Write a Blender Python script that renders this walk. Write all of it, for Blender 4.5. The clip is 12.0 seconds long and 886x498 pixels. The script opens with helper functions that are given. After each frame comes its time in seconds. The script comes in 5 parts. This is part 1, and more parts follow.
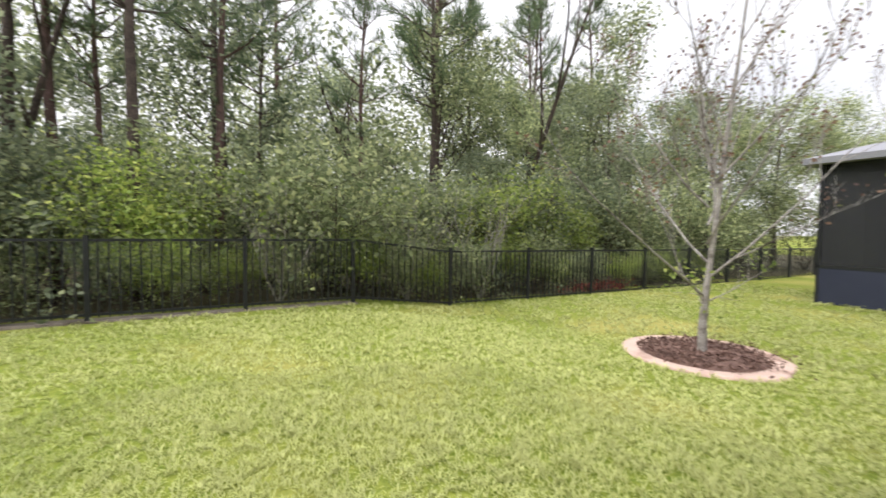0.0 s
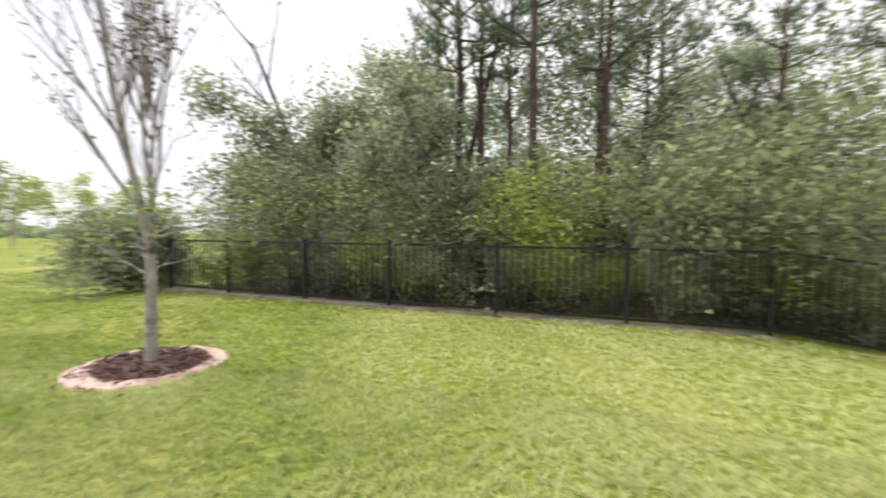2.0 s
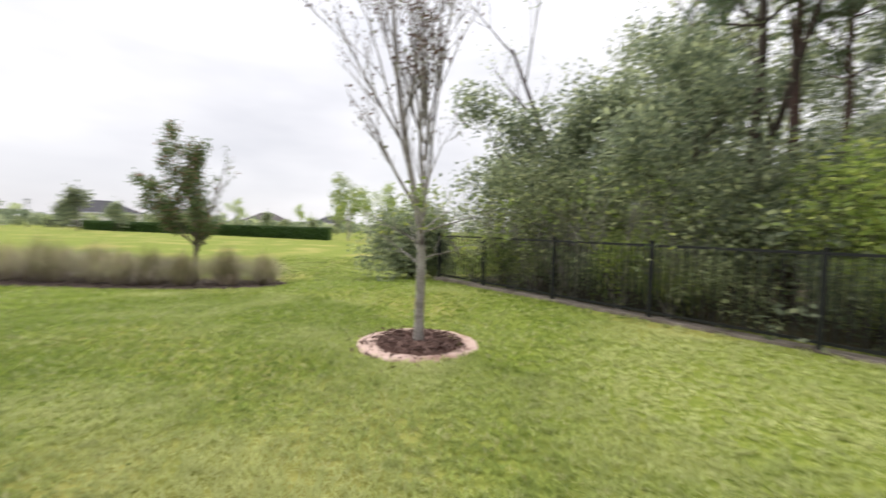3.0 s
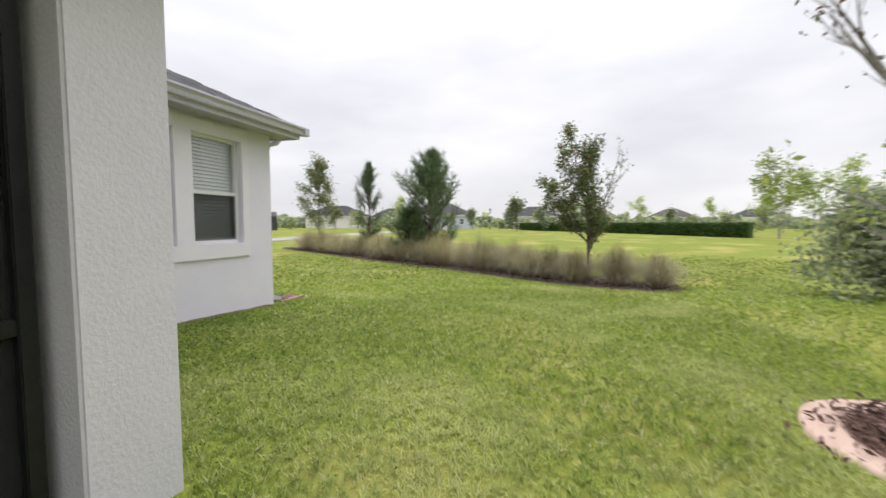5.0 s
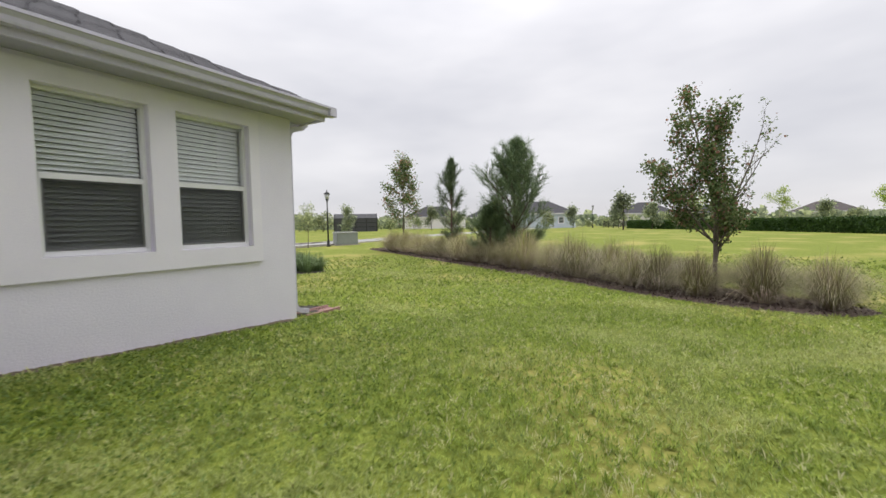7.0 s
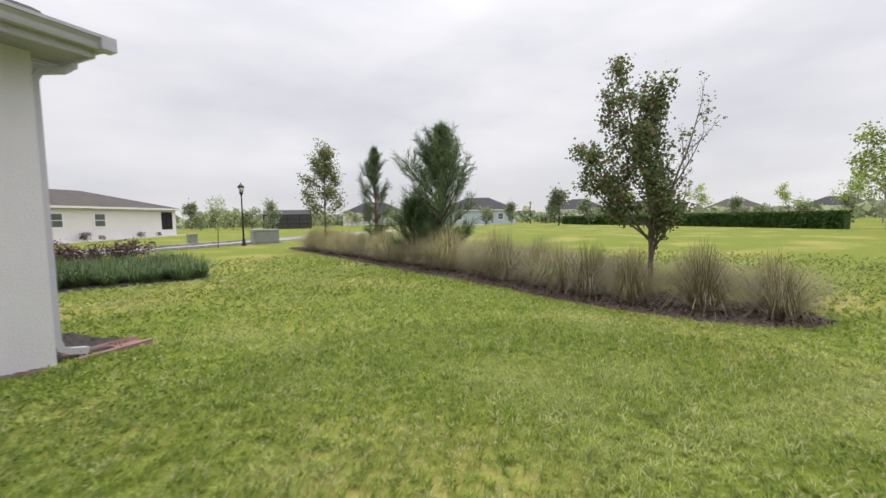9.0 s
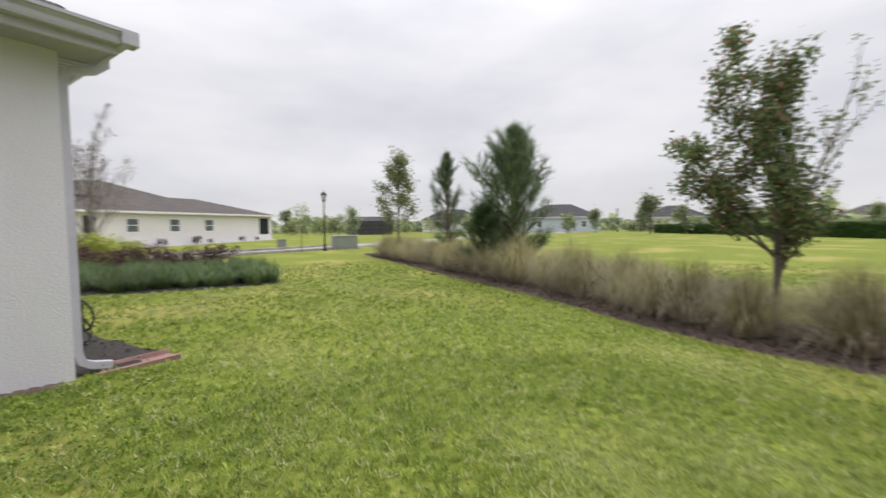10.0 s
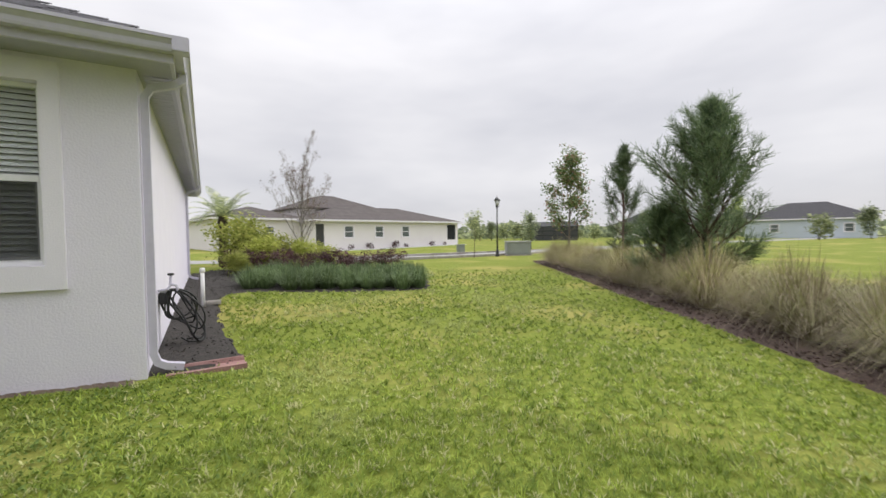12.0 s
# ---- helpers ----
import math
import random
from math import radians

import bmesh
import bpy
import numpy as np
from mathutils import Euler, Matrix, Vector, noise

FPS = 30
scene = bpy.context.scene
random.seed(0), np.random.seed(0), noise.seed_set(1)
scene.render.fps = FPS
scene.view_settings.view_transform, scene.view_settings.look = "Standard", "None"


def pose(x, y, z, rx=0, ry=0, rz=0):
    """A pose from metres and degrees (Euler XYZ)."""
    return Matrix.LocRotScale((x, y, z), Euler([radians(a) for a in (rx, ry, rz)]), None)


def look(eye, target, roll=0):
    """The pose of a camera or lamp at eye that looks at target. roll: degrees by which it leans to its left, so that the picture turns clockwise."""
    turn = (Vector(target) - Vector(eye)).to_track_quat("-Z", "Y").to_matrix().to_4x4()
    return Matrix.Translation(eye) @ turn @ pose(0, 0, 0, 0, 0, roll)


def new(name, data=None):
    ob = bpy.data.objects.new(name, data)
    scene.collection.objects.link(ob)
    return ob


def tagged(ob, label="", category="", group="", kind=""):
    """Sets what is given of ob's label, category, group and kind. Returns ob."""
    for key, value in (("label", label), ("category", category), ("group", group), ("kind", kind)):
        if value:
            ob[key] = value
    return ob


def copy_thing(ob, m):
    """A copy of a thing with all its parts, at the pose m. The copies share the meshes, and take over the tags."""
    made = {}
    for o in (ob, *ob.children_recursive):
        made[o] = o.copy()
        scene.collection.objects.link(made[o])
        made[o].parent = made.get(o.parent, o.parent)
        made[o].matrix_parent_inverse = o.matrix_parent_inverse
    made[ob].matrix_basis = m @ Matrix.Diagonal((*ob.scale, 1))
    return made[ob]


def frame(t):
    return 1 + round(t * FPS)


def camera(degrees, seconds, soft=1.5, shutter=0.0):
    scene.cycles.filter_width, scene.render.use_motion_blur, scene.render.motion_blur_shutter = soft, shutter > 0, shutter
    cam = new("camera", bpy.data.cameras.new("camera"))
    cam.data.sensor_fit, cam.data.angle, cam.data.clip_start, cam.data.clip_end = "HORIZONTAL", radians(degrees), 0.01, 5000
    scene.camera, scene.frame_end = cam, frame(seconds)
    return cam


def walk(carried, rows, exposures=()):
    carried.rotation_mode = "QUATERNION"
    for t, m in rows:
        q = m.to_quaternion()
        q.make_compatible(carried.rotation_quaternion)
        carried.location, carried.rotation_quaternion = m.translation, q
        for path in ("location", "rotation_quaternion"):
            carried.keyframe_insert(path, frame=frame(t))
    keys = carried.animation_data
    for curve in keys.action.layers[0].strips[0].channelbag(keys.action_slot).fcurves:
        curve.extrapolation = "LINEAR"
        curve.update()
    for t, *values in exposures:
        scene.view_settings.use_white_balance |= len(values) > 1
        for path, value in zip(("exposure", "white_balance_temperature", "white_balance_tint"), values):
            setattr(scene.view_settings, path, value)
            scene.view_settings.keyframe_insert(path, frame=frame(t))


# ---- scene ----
cam = camera(94.3, 12.0, shutter=0.5)
METRES, EYE, TILT, LEAN, TURN = 8.6, 1.3, 0.0, 0.0, -27.8
ROWS = [
    (0.0, 0.0, 0.0, 0.0, 0.03, -2.53, -0.68),
    (0.5, -0.0075, 0.0167, -0.0001, 8.15, -1.87, -0.45),
    (1.0, -0.0131, 0.0372, -0.0001, 19.98, -1.76, -0.65),
    (1.5, -0.0235, 0.0507, -0.0014, 33.92, -1.89, -0.86),
    (2.0, -0.0433, 0.0581, -0.0017, 48.97, -1.83, -0.61),
    (2.5, -0.0655, 0.0634, -0.003, 65.47, -1.74, -0.53),
    (3.0, -0.0903, 0.0739, -0.0069, 82.56, -2.48, -1.74),
    (3.5, -0.119, 0.0729, -0.0105, 98.22, -3.27, -1.46),
    (5.5, -0.2764, 0.0434, -0.0136, 141.68, -3.56, 0.2),
    (6.0, -0.3255, 0.0214, -0.0155, 145.66, -3.55, 0.36),
    (6.5, -0.3732, -0.0088, -0.0174, 148.35, -3.41, 0.7),
    (8.5, -0.5651, -0.1236, -0.0206, 147.67, -3.82, 1.82),
    (9.0, -0.6133, -0.1489, -0.0233, 140.71, -4.13, 1.03),
    (9.5, -0.6555, -0.178, -0.0217, 141.47, -3.92, 1.18),
    (10.0, -0.6986, -0.2084, -0.021, 151.72, -3.01, 0.61),
    (10.5, -0.7383, -0.2393, -0.021, 160.9, -2.24, 1.09),
    (11.0, -0.7859, -0.2594, -0.0224, 167.22, -2.34, 1.32),
    (11.5, -0.829, -0.2766, -0.0237, 172.76, -2.82, 1.01),
    (12.0, -0.8626, -0.2989, -0.0217, 177.73, -1.94, 0.7),
]
EXPOSURES = [(0.0, 0.46), (2.0, 0.42), (3.0, 0.15), (3.5, 0.13), (5.5, 0.04), (6.5, -0.1), (12.0, -0.13)]
walk(cam, [(t, pose(0, 0, EYE, TILT, LEAN, TURN) @ pose(METRES * x, METRES * y, METRES * z, 90 + pitch, roll, yaw)) for t, x, y, z, yaw, pitch, roll in ROWS], EXPOSURES)

# ---- light ----
world = bpy.data.worlds.new("overcast")
scene.world = world
world.use_nodes = True
wn, wl = world.node_tree.nodes, world.node_tree.links
bg = wn["Background"]
sky = wn.new("ShaderNodeTexSky")
sky.sky_type, sky.sun_disc = "NISHITA", False
sky.sun_elevation, sky.sun_rotation = radians(47), radians(259)
sky_gain = wn.new("ShaderNodeMix")
sky_gain.data_type, sky_gain.blend_type = "RGBA", "MULTIPLY"
sky_gain.inputs["Factor"].default_value = 1.0
sky_gain.inputs["B"].default_value = (0.1, 0.1, 0.1, 1)
coords = wn.new("ShaderNodeTexCoord")
flat = wn.new("ShaderNodeMapping")
flat.inputs["Scale"].default_value = (1.0, 1.0, 3.2)
cloud = wn.new("ShaderNodeTexNoise")
cloud.inputs["Scale"].default_value, cloud.inputs["Detail"].default_value = 1.6, 4.0
cloud_ramp = wn.new("ShaderNodeValToRGB")
cloud_ramp.color_ramp.elements[0].position, cloud_ramp.color_ramp.elements[0].color = 0.32, (0.66, 0.66, 0.71, 1)
cloud_ramp.color_ramp.elements[1].position, cloud_ramp.color_ramp.elements[1].color = 0.66, (0.93, 0.915, 0.94, 1)
veil = wn.new("ShaderNodeMix")
veil.data_type = "RGBA"
veil.inputs["Factor"].default_value = 0.93
wl.new(sky.outputs["Color"], sky_gain.inputs["A"])
wl.new(coords.outputs["Generated"], flat.inputs["Vector"])
wl.new(flat.outputs["Vector"], cloud.inputs["Vector"])
wl.new(cloud.outputs["Fac"], cloud_ramp.inputs["Fac"])
wl.new(sky_gain.outputs["Result"], veil.inputs["A"])
wl.new(cloud_ramp.outputs["Color"], veil.inputs["B"])
# an overcast sky is about three times brighter overhead than at the horizon
height, steep, lift = wn.new("ShaderNodeSeparateXYZ"), wn.new("ShaderNodeMath"), wn.new("ShaderNodeMath")
floor_at, overcast = wn.new("ShaderNodeMath"), wn.new("ShaderNodeVectorMath")
floor_at.operation, steep.operation, lift.operation, overcast.operation = "MAXIMUM", "POWER", "MULTIPLY_ADD", "SCALE"
floor_at.inputs[1].default_value, steep.inputs[1].default_value = 0.0, 3.0
lift.inputs[1].default_value, lift.inputs[2].default_value = 2.6, 1.0
wl.new(coords.outputs["Generated"], height.inputs[0])
wl.new(height.outputs["Z"], floor_at.inputs[0])
wl.new(floor_at.outputs[0], steep.inputs[0])
wl.new(steep.outputs[0], lift.inputs[0])
wl.new(veil.outputs["Result"], overcast.inputs[0])
wl.new(lift.outputs[0], overcast.inputs["Scale"])
wl.new(overcast.outputs[0], bg.inputs["Color"])
bg.inputs["Strength"].default_value = 1.06
sun = new("sun", bpy.data.lights.new("sun", "SUN"))
sun.data.energy, sun.data.angle, sun.data.color = 1.6, radians(40), (1.0, 0.97, 0.92)
sun.matrix_world = look((-6.2, -1.2, 6.8), (0, 0, 0))


# ---- materials ----
def material(name, color, color2=None, rough=0.8, metal=0.0, scale=4.0, fine=60.0, bump=0.2, spread=0.0, detail=6.0, stain=None, stain_scale=0.6, spec=0.4):
    """Two colours mixed by coarse and fine noise, with fine relief; spread varies brightness from piece to piece."""
    m = bpy.data.materials.new(name)
    m.use_nodes = True
    n, l = m.node_tree.nodes, m.node_tree.links
    p = n["Principled BSDF"]
    p.inputs["Roughness"].default_value, p.inputs["Metallic"].default_value = rough, metal
    p.inputs["Specular IOR Level"].default_value = spec
    tc = n.new("ShaderNodeTexCoord")
    a, b = n.new("ShaderNodeTexNoise"), n.new("ShaderNodeTexNoise")
    a.inputs["Scale"].default_value, b.inputs["Scale"].default_value = scale, fine
    a.inputs["Detail"].default_value, b.inputs["Detail"].default_value = detail, 3.0
    for t in (a, b):
        l.new(tc.outputs["Object"], t.inputs["Vector"])
    add = n.new("ShaderNodeMath")
    add.operation = "MULTIPLY_ADD"
    l.new(b.outputs["Fac"], add.inputs[0])
    add.inputs[1].default_value = 0.5
    half = n.new("ShaderNodeMath")
    half.operation = "MULTIPLY"
    half.inputs[1].default_value = 0.5
    l.new(a.outputs["Fac"], half.inputs[0])
    l.new(half.outputs[0], add.inputs[2])
    ramp = n.new("ShaderNodeValToRGB")
    ramp.color_ramp.elements[0].position, ramp.color_ramp.elements[1].position = 0.36, 0.64
    ramp.color_ramp.elements[0].color = (*color, 1)
    ramp.color_ramp.elements[1].color = (*(color2 or [min(1, c * 1.15) for c in color]), 1)
    l.new(add.outputs[0], ramp.inputs["Fac"])
    out = ramp.outputs["Color"]
    if stain:
        s = n.new("ShaderNodeTexNoise")
        s.inputs["Scale"].default_value, s.inputs["Detail"].default_value = stain_scale, 5.0
        l.new(tc.outputs["Object"], s.inputs["Vector"])
        sr = n.new("ShaderNodeValToRGB")
        sr.color_ramp.elements[0].position, sr.color_ramp.elements[1].position = 0.5, 0.68
        l.new(s.outputs["Fac"], sr.inputs["Fac"])
        mx = n.new("ShaderNodeMix")
        mx.data_type = "RGBA"
        mx.inputs["B"].default_value = (*stain, 1)
        l.new(sr.outputs["Color"], mx.inputs["Factor"])
        l.new(out, mx.inputs["A"])
        out = mx.outputs["Result"]
    if spread:
        geo, info = n.new("ShaderNodeNewGeometry"), n.new("ShaderNodeObjectInfo")
        both = n.new("ShaderNodeMath")
        both.operation = "ADD"
        l.new(geo.outputs["Random Per Island"], both.inputs[0])
        l.new(info.outputs["Random"], both.inputs[1])
        rng = n.new("ShaderNodeMapRange")
        rng.inputs["From Max"].default_value = 2.0
        rng.inputs["To Min"].default_value, rng.inputs["To Max"].default_value = 1 - spread, 1 + spread
        l.new(both.outputs[0], rng.inputs["Value"])
        hsv = n.new("ShaderNodeHueSaturation")
        l.new(rng.outputs[0], hsv.inputs["Value"])
        l.new(out, hsv.inputs["Color"])
        out = hsv.outputs["Color"]
    l.new(out, p.inputs["Base Color"])
    if bump:
        bp = n.new("ShaderNodeBump")
        bp.inputs["Strength"].default_value, bp.inputs["Distance"].default_value = bump, 0.01
        l.new(b.outputs["Fac"], bp.inputs["Height"])
        l.new(bp.outputs["Normal"], p.inputs["Normal"])
    return m


def leaf_material(name, dark, light, tip=None, tip_share=0.0, through_light=0.4, patch=None, plants=0.22):
    """Leaves: colour differs from leaf to leaf and plant to plant, and light shines through them."""
    m = bpy.data.materials.new(name)
    m.use_nodes = True
    n, l = m.node_tree.nodes, m.node_tree.links
    p = n["Principled BSDF"]
    p.inputs["Roughness"].default_value = 0.55
    p.inputs["Specular IOR Level"].default_value = 0.3
    geo, info = n.new("ShaderNodeNewGeometry"), n.new("ShaderNodeObjectInfo")
    ramp = n.new("ShaderNodeValToRGB")
    e = ramp.color_ramp.elements
    e[0].color, e[1].color = (*dark, 1), (*light, 1)
    e[1].position = 1.0 - tip_share
    if tip:
        e.new(1.0 - tip_share * 0.8).color = (*tip, 1)
    l.new(geo.outputs["Random Per Island"], ramp.inputs["Fac"])
    hsv = n.new("ShaderNodeHueSaturation")
    rng = n.new("ShaderNodeMapRange")
    rng.inputs["To Min"].default_value, rng.inputs["To Max"].default_value = 1 - plants, 1 + plants
    l.new(info.outputs["Random"], rng.inputs["Value"])
    l.new(rng.outputs[0], hsv.inputs["Value"])
    colour = ramp.outputs["Color"]
    if patch:
        tc, coarse, shape = n.new("ShaderNodeTexCoord"), n.new("ShaderNodeTexNoise"), n.new("ShaderNodeValToRGB")
        coarse.inputs["Scale"].default_value, coarse.inputs["Detail"].default_value = 0.55, 7.0
        shape.color_ramp.elements[0].position, shape.color_ramp.elements[1].position = 0.40, 0.68
        mixed = n.new("ShaderNodeMix")
        mixed.data_type = "RGBA"
        mixed.inputs["B"].default_value = (*patch, 1)
        l.new(tc.outputs["Object"], coarse.inputs["Vector"])
        east, dry = n.new("ShaderNodeSeparateXYZ"), n.new("ShaderNodeMapRange")
        dry.inputs["From Min"].default_value, dry.inputs["From Max"].default_value = -6.0, 1.0
        dry.inputs["To Min"].default_value, dry.inputs["To Max"].default_value = -0.11, 0.24
        plus = n.new("ShaderNodeMath")
        l.new(tc.outputs["Object"], east.inputs[0])
        l.new(east.outputs["X"], dry.inputs["Value"])
        l.new(dry.outputs[0], plus.inputs[0])
        l.new(coarse.outputs["Fac"], plus.inputs[1])
        l.new(plus.outputs[0], shape.inputs["Fac"])
        l.new(shape.outputs["Color"], mixed.inputs["Factor"])
        l.new(colour, mixed.inputs["A"])
        mottle, depth, tuft = n.new("ShaderNodeTexNoise"), n.new("ShaderNodeMapRange"), n.new("ShaderNodeHueSaturation")
        mottle.inputs["Scale"].default_value, mottle.inputs["Detail"].default_value = 8.0, 5.0
        depth.inputs["From Min"].default_value, depth.inputs["From Max"].default_value = 0.33, 0.67
        depth.inputs["To Min"].default_value, depth.inputs["To Max"].default_value = 0.86, 1.10
        l.new(tc.outputs["Object"], mottle.inputs["Vector"])
        l.new(mottle.outputs["Fac"], depth.inputs["Value"])
        l.new(depth.outputs[0], tuft.inputs["Value"])
        l.new(mixed.outputs["Result"], tuft.inputs["Color"])
        colour = tuft.outputs["Color"]
    l.new(colour, hsv.inputs["Color"])
    l.new(hsv.outputs["Color"], p.inputs["Base Color"])
    tr = n.new("ShaderNodeBsdfTranslucent")
    l.new(hsv.outputs["Color"], tr.inputs["Color"])
    mix = n.new("ShaderNodeMixShader")
    mix.inputs["Fac"].default_value = through_light
    l.new(p.outputs[0], mix.inputs[1])
    l.new(tr.outputs[0], mix.inputs[2])
    l.new(mix.outputs[0], n["Material Output"].inputs["Surface"])
    return m


def glass_material(name, tint=(0.97, 0.985, 0.98), gloss=0.03):
    """A thin pane: mostly clear, mirrors at a slant."""
    m = bpy.data.materials.new(name)
    m.use_nodes = True
    n, l = m.node_tree.nodes, m.node_tree.links
    n.remove(n["Principled BSDF"])
    clear, shine, fres, mix = n.new("ShaderNodeBsdfTransparent"), n.new("ShaderNodeBsdfGlossy"), n.new("ShaderNodeLayerWeight"), n.new("ShaderNodeMixShader")
    clear.inputs["Color"].default_value = (*tint, 1)
    shine.inputs["Roughness"].default_value = gloss
    fres.inputs["Blend"].default_value = 0.5
    steep, share = n.new("ShaderNodeMath"), n.new("ShaderNodeMath")
    steep.operation, steep.inputs[1].default_value = "POWER", 4.0
    share.operation, share.inputs[1].default_value, share.inputs[2].default_value = "MULTIPLY_ADD", 0.93, 0.055
    l.new(fres.outputs["Facing"], steep.inputs[0])
    l.new(steep.outputs[0], share.inputs[0])
    l.new(share.outputs[0], mix.inputs["Fac"])
    l.new(clear.outputs[0], mix.inputs[1])
    l.new(shine.outputs[0], mix.inputs[2])
    l.new(mix.outputs[0], n["Material Output"].inputs["Surface"])
    return m


def screen_material(name, color, cover):
    """Insect mesh: threads too fine to see, that cover a share of the view."""
    m = bpy.data.materials.new(name)
    m.use_nodes = True
    n, l = m.node_tree.nodes, m.node_tree.links
    p = n["Principled BSDF"]
    p.inputs["Base Color"].default_value, p.inputs["Roughness"].default_value = (*color, 1), 0.7
    clear, mix = n.new("ShaderNodeBsdfTransparent"), n.new("ShaderNodeMixShader")
    mix.inputs["Fac"].default_value = cover
    l.new(clear.outputs[0], mix.inputs[1])
    l.new(p.outputs[0], mix.inputs[2])
    l.new(mix.outputs[0], n["Material Output"].inputs["Surface"])
    return m


LAWN = material("lawn", (0.10, 0.14, 0.018), (0.25, 0.28, 0.055), 0.95, scale=17, fine=45, bump=0.9, stain=(0.31, 0.285, 0.085), stain_scale=0.35, spec=0.1)
BLADE = leaf_material("grass_blade", (0.10, 0.16, 0.019), (0.345, 0.425, 0.07), (0.46, 0.45, 0.23), 0.12, 0.35, (0.485, 0.505, 0.205))
STUCCO = material("painted_stucco", (0.79, 0.76, 0.85), (0.835, 0.805, 0.89), 0.9, scale=2.6, fine=55, bump=0.42, spec=0.2)
TRIM = material("white_trim_paint", (0.83, 0.80, 0.87), (0.87, 0.84, 0.90), 0.75, scale=2, fine=90, bump=0.25, spec=0.3)
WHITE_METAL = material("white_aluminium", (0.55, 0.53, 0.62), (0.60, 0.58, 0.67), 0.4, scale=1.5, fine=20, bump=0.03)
# the shade under the eaves is put into this darker colour
SHADED_SOFFIT = material("shaded_soffit_metal", (0.40, 0.39, 0.46), (0.45, 0.44, 0.51), 0.5, scale=1.5, fine=20, bump=0.03)
VINYL = material("white_vinyl", (0.80, 0.80, 0.80), (0.84, 0.84, 0.84), 0.45, scale=3, bump=0.02)
SHINGLE = material("asphalt_shingle", (0.045, 0.045, 0.049), (0.095, 0.092, 0.098), 0.95, scale=14, fine=180, bump=0.6, spread=0.2, spec=0.15)
BROWN_SHINGLE = material("brown_shingle", (0.085, 0.075, 0.072), (0.13, 0.115, 0.11), 0.95, scale=1.2, fine=40, bump=0.4, spec=0.15)
GLASS = glass_material("window_glass")
DARK_GLASS = material("dim_glass", (0.10, 0.115, 0.12), (0.16, 0.18, 0.185), 0.12, scale=1, bump=0.0, spec=0.6)
MESH = screen_material("insect_screen", (0.008, 0.008, 0.009), 0.36)
DARK_MESH = screen_material("enclosure_screen", (0.018, 0.019, 0.022), 0.72)
SLAT = material("blind_slat", (0.80, 0.80, 0.79), (0.85, 0.85, 0.84), 0.6, scale=3, bump=0.0)
# near-black colour that stands in for the shade of rooms and recesses
ROOM_SHADE = material("painted_room_shade", (0.05, 0.05, 0.05), (0.07, 0.07, 0.07), 0.95, bump=0.0)
BLACK_METAL = material("black_powder_coat", (0.010, 0.011, 0.013), (0.02, 0.021, 0.023), 0.45, scale=6, fine=120, bump=0.05)
KERB = material("weathered_concrete", (0.16, 0.13, 0.105), (0.30, 0.26, 0.22), 0.95, scale=5, fine=60, bump=0.6, stain=(0.09, 0.075, 0.05), stain_scale=2.5)
CONCRETE = material("concrete", (0.33, 0.31, 0.285), (0.46, 0.43, 0.40), 0.9, scale=3, fine=70, bump=0.4, stain=(0.22, 0.20, 0.17), stain_scale=1.2)
RING = material("pink_concrete", (0.47, 0.33, 0.27), (0.58, 0.43, 0.36), 0.9, scale=4, fine=80, bump=0.4, stain=(0.28, 0.17, 0.13), stain_scale=2.2)
MULCH = material("bark_mulch", (0.044, 0.030, 0.025), (0.135, 0.094, 0.078), 0.95, scale=12, fine=45, bump=0.9, spread=0.35)
RED_MULCH = material("red_bark_mulch", (0.085, 0.048, 0.038), (0.24, 0.145, 0.115), 0.95, scale=12, fine=45, bump=0.9, spread=0.35)
DARK_MULCH = material("dark_mulch", (0.016, 0.0145, 0.0125), (0.046, 0.040, 0.035), 0.95, scale=12, fine=45, bump=0.9, spread=0.35)
SOIL = material("bare_soil", (0.085, 0.06, 0.045), (0.19, 0.145, 0.11), 0.95, scale=9, fine=70, bump=0.9)
LITTER = material("leaf_litter", (0.045, 0.05, 0.02), (0.12, 0.09, 0.05), 0.95, scale=2.5, fine=25, bump=0.9)
PALE_BARK = material("pale_bark", (0.24, 0.215, 0.195), (0.42, 0.39, 0.36), 0.9, scale=9, fine=50, bump=0.6, stain=(0.09, 0.075, 0.065), stain_scale=7)
MID_BARK = material("grey_brown_bark", (0.11, 0.09, 0.075), (0.22, 0.185, 0.16), 0.95, scale=8, fine=40, bump=0.8)
DARK_BARK = material("dark_bark", (0.035, 0.026, 0.022), (0.10, 0.075, 0.062), 0.95, scale=6, fine=30, bump=0.9)
PINE_BARK = material("pine_bark", (0.055, 0.035, 0.03), (0.15, 0.092, 0.08), 0.95, scale=7, fine=25, bump=0.9)
GREEN = leaf_material("woodland_leaf", (0.115, 0.15, 0.07), (0.38, 0.425, 0.225), (0.55, 0.58, 0.30), 0.2, 0.58)
DEEP = leaf_material("evergreen_leaf", (0.105, 0.14, 0.085), (0.335, 0.375, 0.235), (0.46, 0.50, 0.28), 0.18, 0.58)
FRESH = leaf_material("spring_leaf", (0.14, 0.21, 0.045), (0.38, 0.46, 0.12), (0.50, 0.54, 0.15), 0.18, 0.5)
GOLD = leaf_material("golden_green_leaf", (0.22, 0.27, 0.05), (0.50, 0.53, 0.13), (0.58, 0.58, 0.18), 0.2, 0.5)
NEEDLE = leaf_material("pine_needle", (0.06, 0.10, 0.05), (0.20, 0.26, 0.13), None, 0.0, 0.3)
MAPLE = leaf_material("maple_leaf", (0.075, 0.13, 0.045), (0.26, 0.32, 0.13), (0.36, 0.20, 0.14), 0.16)
